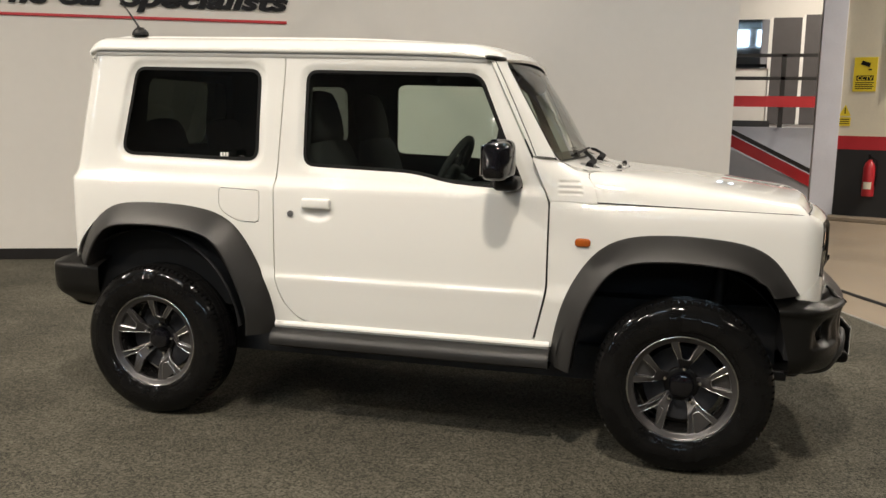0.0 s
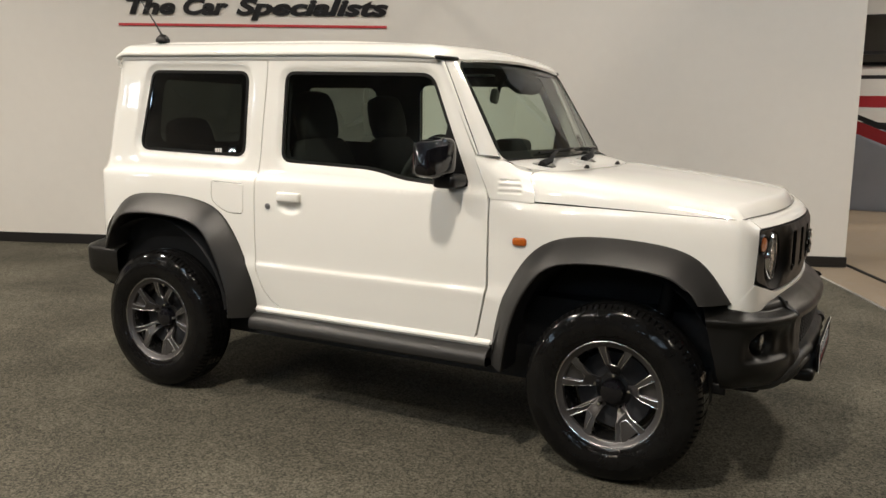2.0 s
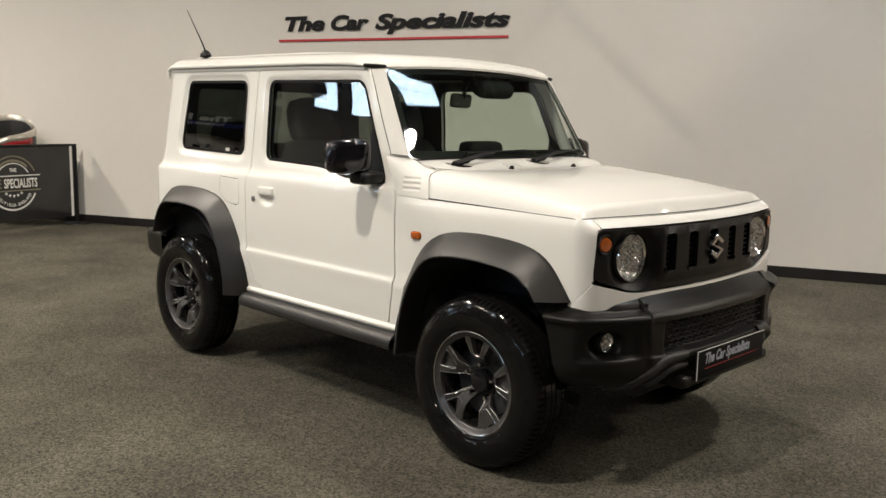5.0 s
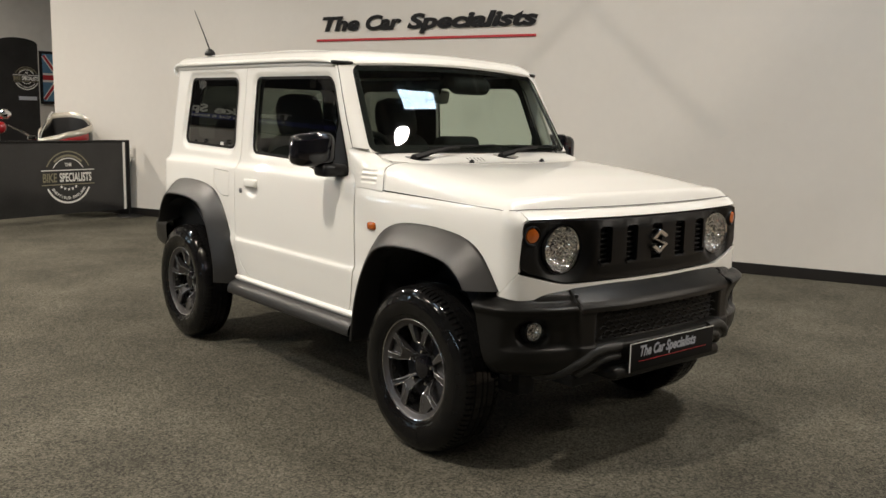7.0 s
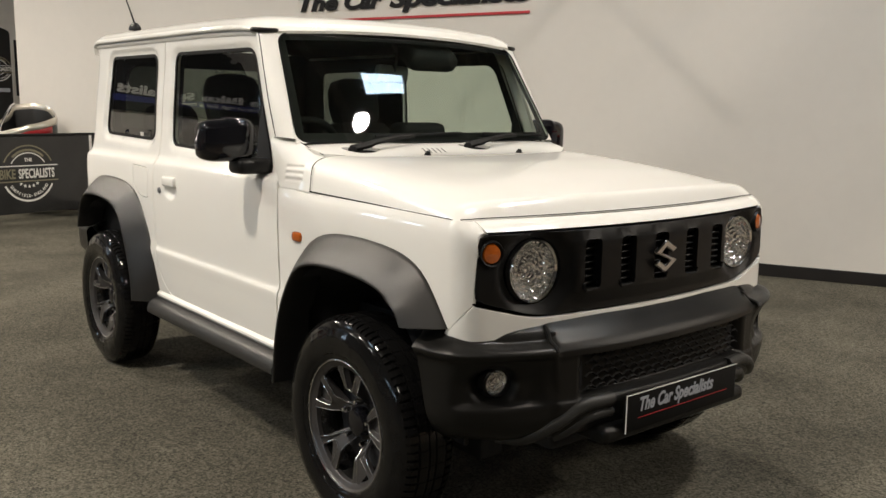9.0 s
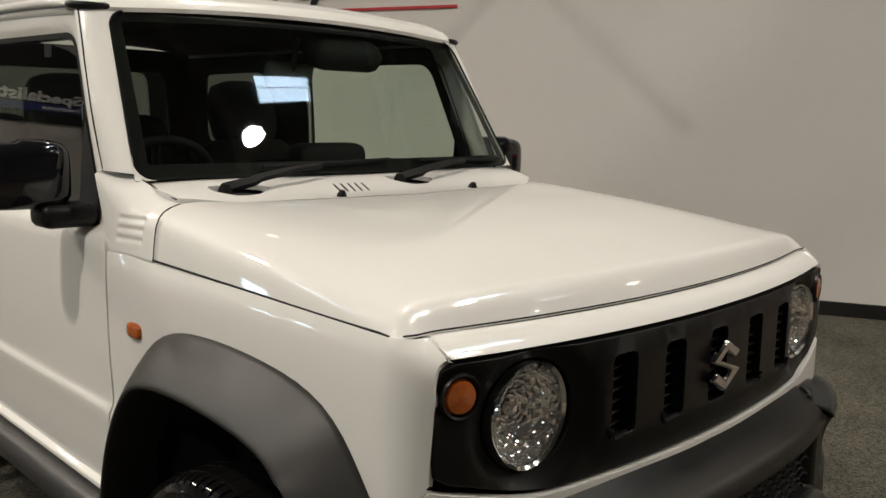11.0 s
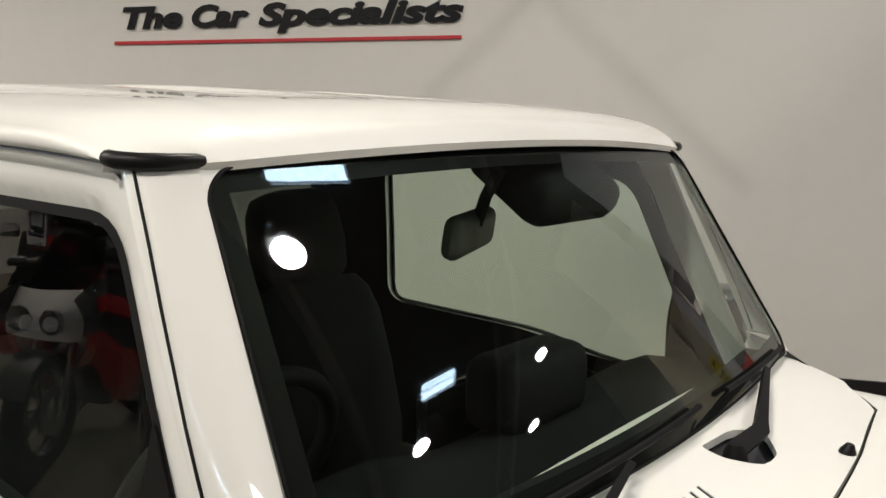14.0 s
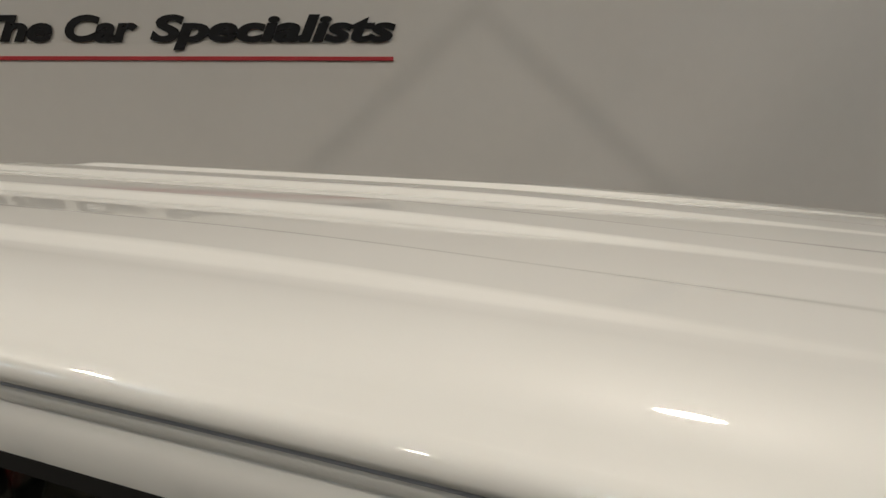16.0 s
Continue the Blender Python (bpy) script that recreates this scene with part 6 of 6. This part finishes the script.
for a, b in (((0.27, 0.20, 1.13), (0.03, 0.27, 0.985)), ((0.22, 0.10, 1.10), (-0.04, 0.16, 0.97))):
    part("lever", put(tube([a, Vector(a).lerp(Vector(b), 0.5) + Vector((0, 0, 0.02)), b], 0.010, 8), FORE), M_CHROME, tourer)
part("clamp", put(rounded_box(0.10, 0.08, 0.06, 0.015, (0.00, 0.24, 0.975), 2), FORE), M_CHROME, tourer)
part("screen", loft([[(0.60 - 0.16 * k, y, 1.05 + 0.30 * k - 0.1 * y * y) for y in lin(-0.2, 0.2, 7)] for k in lin(0, 1, 5)]), M_GLASS, tourer)

M_BIKE_WHITE = pbr("gloss_white", (0.66, 0.66, 0.64), 0.2, var=0.03, coat=1.0)


def sports_bike(m, base, accent, label):
    """Faired machine with twin round headlights, front at +x."""
    t = motorcycle(m, accent, label, False)
    for s in (-1, 1):
        rows = []
        for k in lin(0, 1, 10):
            x = 0.78 - 0.72 * k
            top = 0.98 + 0.06 * math.sin(math.pi * k)
            low = 0.62 - 0.30 * step(0.15, 0.7, k)
            rows.append([(x - 0.05 * q, s * (0.13 + 0.12 * math.sin(math.pi * (0.12 + 0.7 * q)) + 0.03 * k), top + (low - top) * q) for q in lin(0, 1, 9)])
        part("side_fairing", loft([r[:5] for r in rows]), M_BLACKPAINT, t, "glossy black side fairing", limit=70)
        part("belly_fairing", loft([r[4:] for r in rows]), accent, t, "coloured lower fairing", limit=70)
        part("stripe", loft([[Vector(p) + Vector((0, s * 0.005, 0)) for p in r[1:3]] for r in rows[2:8]]), M_BIKE_RED, t)
        part("headlight", put(lathe([(0.0, 0.02), (0.05, 0.012), (0.068, 0.0), (0.07, -0.05)], 24, "x"), Matrix.Translation((0.80, s * 0.085, 0.86))), M_LENS, t)
        part("reflector", put(lathe([(0.066, -0.002), (0.045, -0.03), (0.0, -0.045)], 24, "x"), Matrix.Translation((0.80, s * 0.085, 0.86))), M_CHROME, t)
        part("brake_disc", put(lathe([(0.07, s * 0.062), (0.145, s * 0.062), (0.145, s * 0.067), (0.07, s * 0.067)], 30, closed=True), Matrix.Translation((0.72, 0, 0.33))), M_STEEL, t)
    part("nose_fairing", loft([[(0.80 - 0.10 * (y / 0.2) ** 2 - 0.10 * k * k, y, 0.76 + 0.24 * k) for y in lin(-0.20, 0.20, 13)] for k in lin(0, 1, 7)]), base, t, limit=70)
    part("screen", loft([[(0.70 - 0.25 * k - 0.10 * (y / 0.2) ** 2, y * (1 - 0.25 * k), 1.00 + 0.20 * k) for y in lin(-0.20, 0.20, 11)] for k in lin(0, 1, 6)]), M_TINT, t)
    part("mudguard", put(loft([[(0.345 * math.cos(a), y, 0.345 * math.sin(a) - 0.5 * y * y) for y in lin(-0.075, 0.075, 7)] for a in lin(0.3, 2.3, 14)]), Matrix.Translation((0.72, 0, 0.335))), M_BLACKPAINT, t)
    return t


for x, y, a, p, q, l in ((-4.69, -2.86, 53, M_BIKE_WHITE, M_BIKE_RED, "white and red faired sports motorcycle with twin headlights"), (-6.9, -4.2, 150, M_BIKE_WHITE, M_BLACKPAINT, "white and black faired sports motorcycle with twin headlights"),
                         (-3.6, -4.7, 150, M_BIKE_RED, M_BLACKPAINT, "red and black faired sports motorcycle with twin headlights"), (-8.4, -5.0, 150, M_BIKE_RED, M_BLACKPAINT, "red and black faired sports motorcycle with twin headlights")):
    sports_bike(pose(x, y, 0.006, 0, 0, a), p, q, l)
for x, y, a, p, l in ((-4.6, -6.2, 65, M_BIKE_WHITE, "white and chrome motorcycle on show"), (-2.9, -6.6, 68, M_BIKE_RED, "red and chrome motorcycle on show"),
                      (-1.0, -6.9, 72, M_BIKE_WHITE, "white and chrome motorcycle on show"), (0.9, -7.1, 75, M_BIKE_RED, "red and chrome motorcycle on show"), (2.9, -6.9, 80, M_BIKE_WHITE, "white and chrome motorcycle on show")):
    motorcycle(pose(x, y, 0.006, 0, 0, a), p, l)

arch = thing("arched_banner", "black fabric display banner with an arched top and pale roundel", "banner", pose(-13.2, 1.02, 0, 0, 0, 90))
out = [(-0.32, 0.0), (-0.32, 2.42)] + [(-0.32 * math.cos(a), 2.42 + 0.10 * math.sin(a)) for a in lin(0, math.pi, 12)] + [(0.32, 2.42), (0.32, 0.0)]
bm = bmesh.new()
f = bm.faces.new([bm.verts.new((x, -0.04, z)) for x, z in out[:2] + out[3:-3] + out[-2:]])
ex = bmesh.ops.extrude_face_region(bm, geom=[f])["geom"]
bmesh.ops.translate(bm, verts=[v for v in ex if isinstance(v, bmesh.types.BMVert)], vec=(0, 0.08, 0))
bmesh.ops.recalc_face_normals(bm, faces=bm.faces)
part("fabric", bm, M_BANNER, arch)
roundel(arch, (0.13, 1.86), 0.19, -0.045)
part("caption_bar", boxed(0.0, 0.28, -0.045, -0.042, 1.50, 1.56), M_GREY, arch)

pic = thing("framed_picture", "framed red, white and blue cross flag picture", "picture", pose(-14.285, 1.98, 1.925, 0, 0, 90))
part("frame", boxed(-0.33, 0.33, -0.03, 0, -0.47, 0.47), M_SATIN, pic)
M_FLAGBLUE = pbr("flag_blue", (0.10, 0.22, 0.36), 0.5, var=0.1)
part("print", boxed(-0.28, 0.28, -0.033, -0.0305, -0.42, 0.42), M_FLAGBLUE, pic)
for w, mt, y in ((0.10, M_WHITE, -0.035), (0.055, M_RED, -0.037)):
    bm = boxed(-w * 0.8, w * 0.8, y, y + 0.0015, -0.42, 0.42)
    box(bm, -0.28, 0.28, y - 0.0002, y + 0.0013, -w * 0.8, w * 0.8)
    for s in (-1, 1):
        d = Vector((0.28, 0, s * 0.42))
        n = Vector((-d.z, 0, d.x)).normalized() * w * 0.38
        vs = [bm.verts.new(q + Vector((0, y - 0.0004, 0))) for q in (-d * 0.93 - n, d * 0.93 - n, d * 0.93 + n, -d * 0.93 + n)]
        bm.faces.new(vs)
    part("flag_cross", bm, mt, pic)

# sign on the west wall, seen as a reflection in the side glass
sgn = thing("hall_sign", "dark fascia board with pale lettering and a blue strip", "sign", pose(-14.28, -5.6, 0, 0, 0, 90))
part("board", boxed(-3.6, 3.6, -0.04, 0, 1.70, 2.95), M_BLACKPAINT, sgn)
for word, a, b in (("The", -2.36, -1.62), ("Bike", -1.44, -0.56), ("Specialists", -0.40, 1.10)):
    w = writing("lettering", word, 0.30, M_WHITE, Matrix.Translation((0, -0.055, 2.19)) @ pose(0, 0, 0, 90), sgn, 0.01, 0.0, 0.010, 1.0)
    xs = [v.co.x for v in w.data.vertices]
    for v in w.data.vertices:
        v.co.x = a + (v.co.x - min(xs)) * (b - a) / (max(xs) - min(xs))
M_BLUE = pbr("blue_strip", (0.05, 0.06, 0.25), 0.4, var=0.05)
part("strip", boxed(-3.6, 3.6, -0.05, -0.041, 1.97, 2.14), M_BLUE, sgn)
writing("strap_line", "Purveyors of High End & Investment", 0.135, M_WHITE, Matrix.Translation((-2.22, -0.055, 2.015)) @ pose(0, 0, 0, 90), sgn, 0.002, 0, 0.004, 1.25)

# ---- right end of the hall: column, cream wall, ramp ----
solid("column", boxed(1.90, 2.225, 9.40, 9.52, 0, CEIL), M_COLUMN, "pale grey-blue painted steel column", "column", kind="structure", bevel=0.01)
CW = Matrix.Translation((2.20, 9.46, 0)) @ pose(0, 0, 0, 0, 0, -22)
solid("wall_cream", boxed(0, 1.7, 0.0, 0.2, 1.19, CEIL), M_CREAM, "cream painted wall", "wall", CW, kind="structure")
solid("wall_red_band", boxed(0, 1.7, -0.003, 0.2, 1.0, 1.19), M_RED, "red painted band on the wall", "wall band", CW, kind="structure")
solid("wall_dado", boxed(0, 1.7, -0.002, 0.2, 0, 1.0), M_BLACKPAINT, "black painted lower wall", "wall", CW, kind="structure")
solid("wall_ledge", boxed(0.0, 1.7, -0.35, -0.004, 0, 0.06), M_CONCRETE, "low concrete ledge under the wall", "ledge", CW, kind="structure", bevel=0.01)
cctv = thing("warning_sign", "yellow camera surveillance warning sign with black print", "sign", CW)
part("plate", boxed(0.17, 0.47, -0.012, -0.002, 1.81, 2.28), M_YELLOW, cctv, bevel=0.002)
bm = boxed(-0.06, 0.06, -0.003, 0, -0.028, 0.028, Matrix.Translation((0.32, -0.013, 2.19)) @ pose(0, 0, 0, 0, 20, 0))
box(bm, 0.36, 0.40, -0.016, -0.013, 2.10, 2.12)
part("camera_symbol", bm, M_LETTER, cctv)
part("word_block", boxed(0.21, 0.43, -0.0145, -0.0125, 1.96, 2.03), M_LETTER, cctv)
writing("lettering", "CCTV", 0.075, M_YELLOW, Matrix.Translation((0.32, -0.0155, 1.968)) @ pose(0, 0, 0, 90), cctv, 0.0006, 0, 0.002, 1.0, "CENTER")
for i in range(4):
    part("print_bar", boxed(0.20, 0.44 - 0.02 * (i % 2), -0.0135, -0.0125, 1.925 - i * 0.027, 1.937 - i * 0.027), M_LETTER, cctv)
haz = thing("hazard_sign", "small yellow triangle hazard sign over a text plate", "sign", CW)
bm = bmesh.new()
f = bm.faces.new([bm.verts.new(p) for p in ((0.02, -0.006, 1.47), (0.18, -0.006, 1.47), (0.10, -0.006, 1.63))])
part("triangle", bm, M_YELLOW, haz)
part("text_plate", boxed(0.02, 0.18, -0.008, -0.003, 1.33, 1.45), M_YELLOW, haz)
for i in range(3):
    part("print_bar", boxed(0.035, 0.165, -0.0095, -0.0082, 1.355 + i * 0.03, 1.367 + i * 0.03), M_LETTER, haz)
part("symbol", boxed(0.093, 0.107, -0.0075, -0.0062, 1.50, 1.585), M_LETTER, haz)
part("conduit", tube([(0.62, -0.02, 1.75), (0.62, -0.02, 4.5)], 0.014, 8), M_CREAM, thing("wall_conduit", "cream painted wall conduit", "conduit", CW))
fx = thing("fire_extinguisher", "red fire extinguisher with a pale label hung on the wall", "fire extinguisher", CW @ Matrix.Translation((0.50, -0.10, 0.36)))
part("cylinder", lathe([(0.0, 0.0), (0.075, 0.0), (0.08, 0.015), (0.08, 0.40), (0.06, 0.46), (0.03, 0.49), (0.03, 0.51), (0.0, 0.51)], 28, "z"), M_RED, fx)
part("label", loft([[(0.0808 * math.cos(a), 0.0808 * math.sin(a), z) for z in (0.10, 0.20)] for a in lin(-2.3, -0.9, 10)]), M_CREAM, fx)
part("valve", lathe([(0.0, 0.56), (0.02, 0.56), (0.025, 0.51), (0.0, 0.51)], 16, "z"), M_LETTER, fx)
part("lever", rounded_box(0.03, 0.12, 0.02, 0.006, (0, -0.03, 0.575), 2), M_LETTER, fx)
part("hose", tube([(0.02, 0, 0.54), (0.09, -0.02, 0.50), (0.10, -0.02, 0.30), (0.09, -0.02, 0.15)], 0.012, 8), M_LETTER, fx)

# ramp and mezzanine behind
RY0 = 11.5
solid("ramp_wall", loft([[(x, y, z) for z in (0.0, top)] for y in (RY0,) for x, top in ((-1.2, 1.72), (0.92, 0.90), (2.2, 0.32), (3.0, 0.0))]), M_GREY, "grey painted ramp side", "ramp", kind="structure")


def sloped(name, dz0, dz1, mat, label, y, cat):
    pts = [(-1.2, 1.98), (0.92, 1.14), (2.20, 0.51), (3.2, 0.02)]
    bm = loft([[(x, yy, z + d) for yy, d in ((y, dz0), (y, dz1), (y + 0.05, dz1), (y + 0.05, dz0))] for x, z in pts], close_v=True, caps=True)
    return solid(name, bm, mat, label, cat, kind="structure")


sloped("ramp_red_band", -0.20, 0.0, M_RED, "red band along the ramp", RY0 - 0.03, "ramp band")
sloped("ramp_rail", 0.02, 0.10, M_BLACKPAINT, "black kerb rail of the ramp", RY0 - 0.02, "rail")
bm = loft([[(x, y, z) for y in (RY0 + 0.05, 16)] for x, z in ((-1.2, 1.7), (3.0, 0.0))])
solid("ramp_deck", bm, M_GREY, "grey ramp surface", "ramp", kind="structure")
solid("mezzanine_base", boxed(-4, 9, 12.6, 12.8, 0, 1.28), M_GREY, "grey wall under the raised deck", "wall", kind="structure")
solid("mezzanine_deck", boxed(-4, 9, 12.8, 19.8, 1.1, 1.28), M_GREY, "raised concrete deck", "floor", kind="structure")
solid("deck_red_band", boxed(-4, 9, 12.50, 12.58, 1.64, 1.83), M_RED, "red painted guard board", "guard rail", kind="structure")
rail = thing("guard_rail", "black steel guard rail on the raised deck", "rail", kind="structure")
for z in (2.14, 2.54):
    part("rail", boxed(-4, 9, 12.52, 12.57, z - 0.03, z + 0.03), M_BLACKPAINT, rail)
for x in (-2.6, -0.5, 1.78, 4.0, 6.4):
    part("post", boxed(x - 0.04, x + 0.04, 12.52, 12.57, 1.28, 2.57), M_BLACKPAINT, rail)
office = thing("office_front", "pale partition with dark glazed panels", "partition", kind="structure")
part("wall", boxed(-4, 9, 14.0, 14.15, 1.28, CEIL), M_FACADE, office)
for x0, x1, z0, z1 in ((1.70, 2.22, 1.34, 3.35), (2.28, 3.05, 1.34, 3.40), (0.95, 1.635, 2.40, 3.32), (-0.2, 0.9, 2.40, 3.32), (-2.0, -0.4, 2.40, 3.32), (1.15, 3.0, 3.72, 4.6), (-2.0, 0.9, 3.72, 4.6)):
    glazed = (z0 == 2.40)
    w = part("window", boxed(x0, x1, 13.97, 13.998, z0, z1), M_MIRRORPANE if glazed else M_SHUTTER, office, "dark glazed panel")
    bm = boxed(x0 - 0.03, x0, 13.96, 13.999, z0, z1)
    box(bm, x1, x1 + 0.03, 13.96, 13.999, z0, z1)
    part("frame", bm, M_WHITE, w)
part("kerb", boxed(-4, 1.75, 13.9, 13.999, 1.28, 1.40), M_BLACKPAINT, office)

# daylight windows high in the hall walls
# the two in the south wall are added to brighten the office pane's reflection
for m in (pose(-14.29, -10.95, 3.55, 0, 0, 90), pose(3.9, -17.79, 5.85, 0, 0, 180), pose(0.2, -17.79, 5.85, 0, 0, 180)):
    hw = thing("high_window", "two pale daylight panes high in the hall wall", "window", m, kind="structure")
    for x in (-0.55, 0.55):
        w = part("pane", boxed(x - 0.33, x + 0.33, -0.012, -0.004, -0.42, 0.42), M_SKY, hw, "bluish daylight pane")
        bm = boxed(x - 0.38, x - 0.33, -0.03, -0.002, -0.47, 0.47)
        box(bm, x + 0.33, x + 0.38, -0.03, -0.002, -0.47, 0.47)
        box(bm, x - 0.33, x + 0.33, -0.03, -0.002, -0.47, -0.42)
        box(bm, x - 0.33, x + 0.33, -0.03, -0.002, 0.42, 0.47)
        part("frame", bm, M_TRUSS, w)
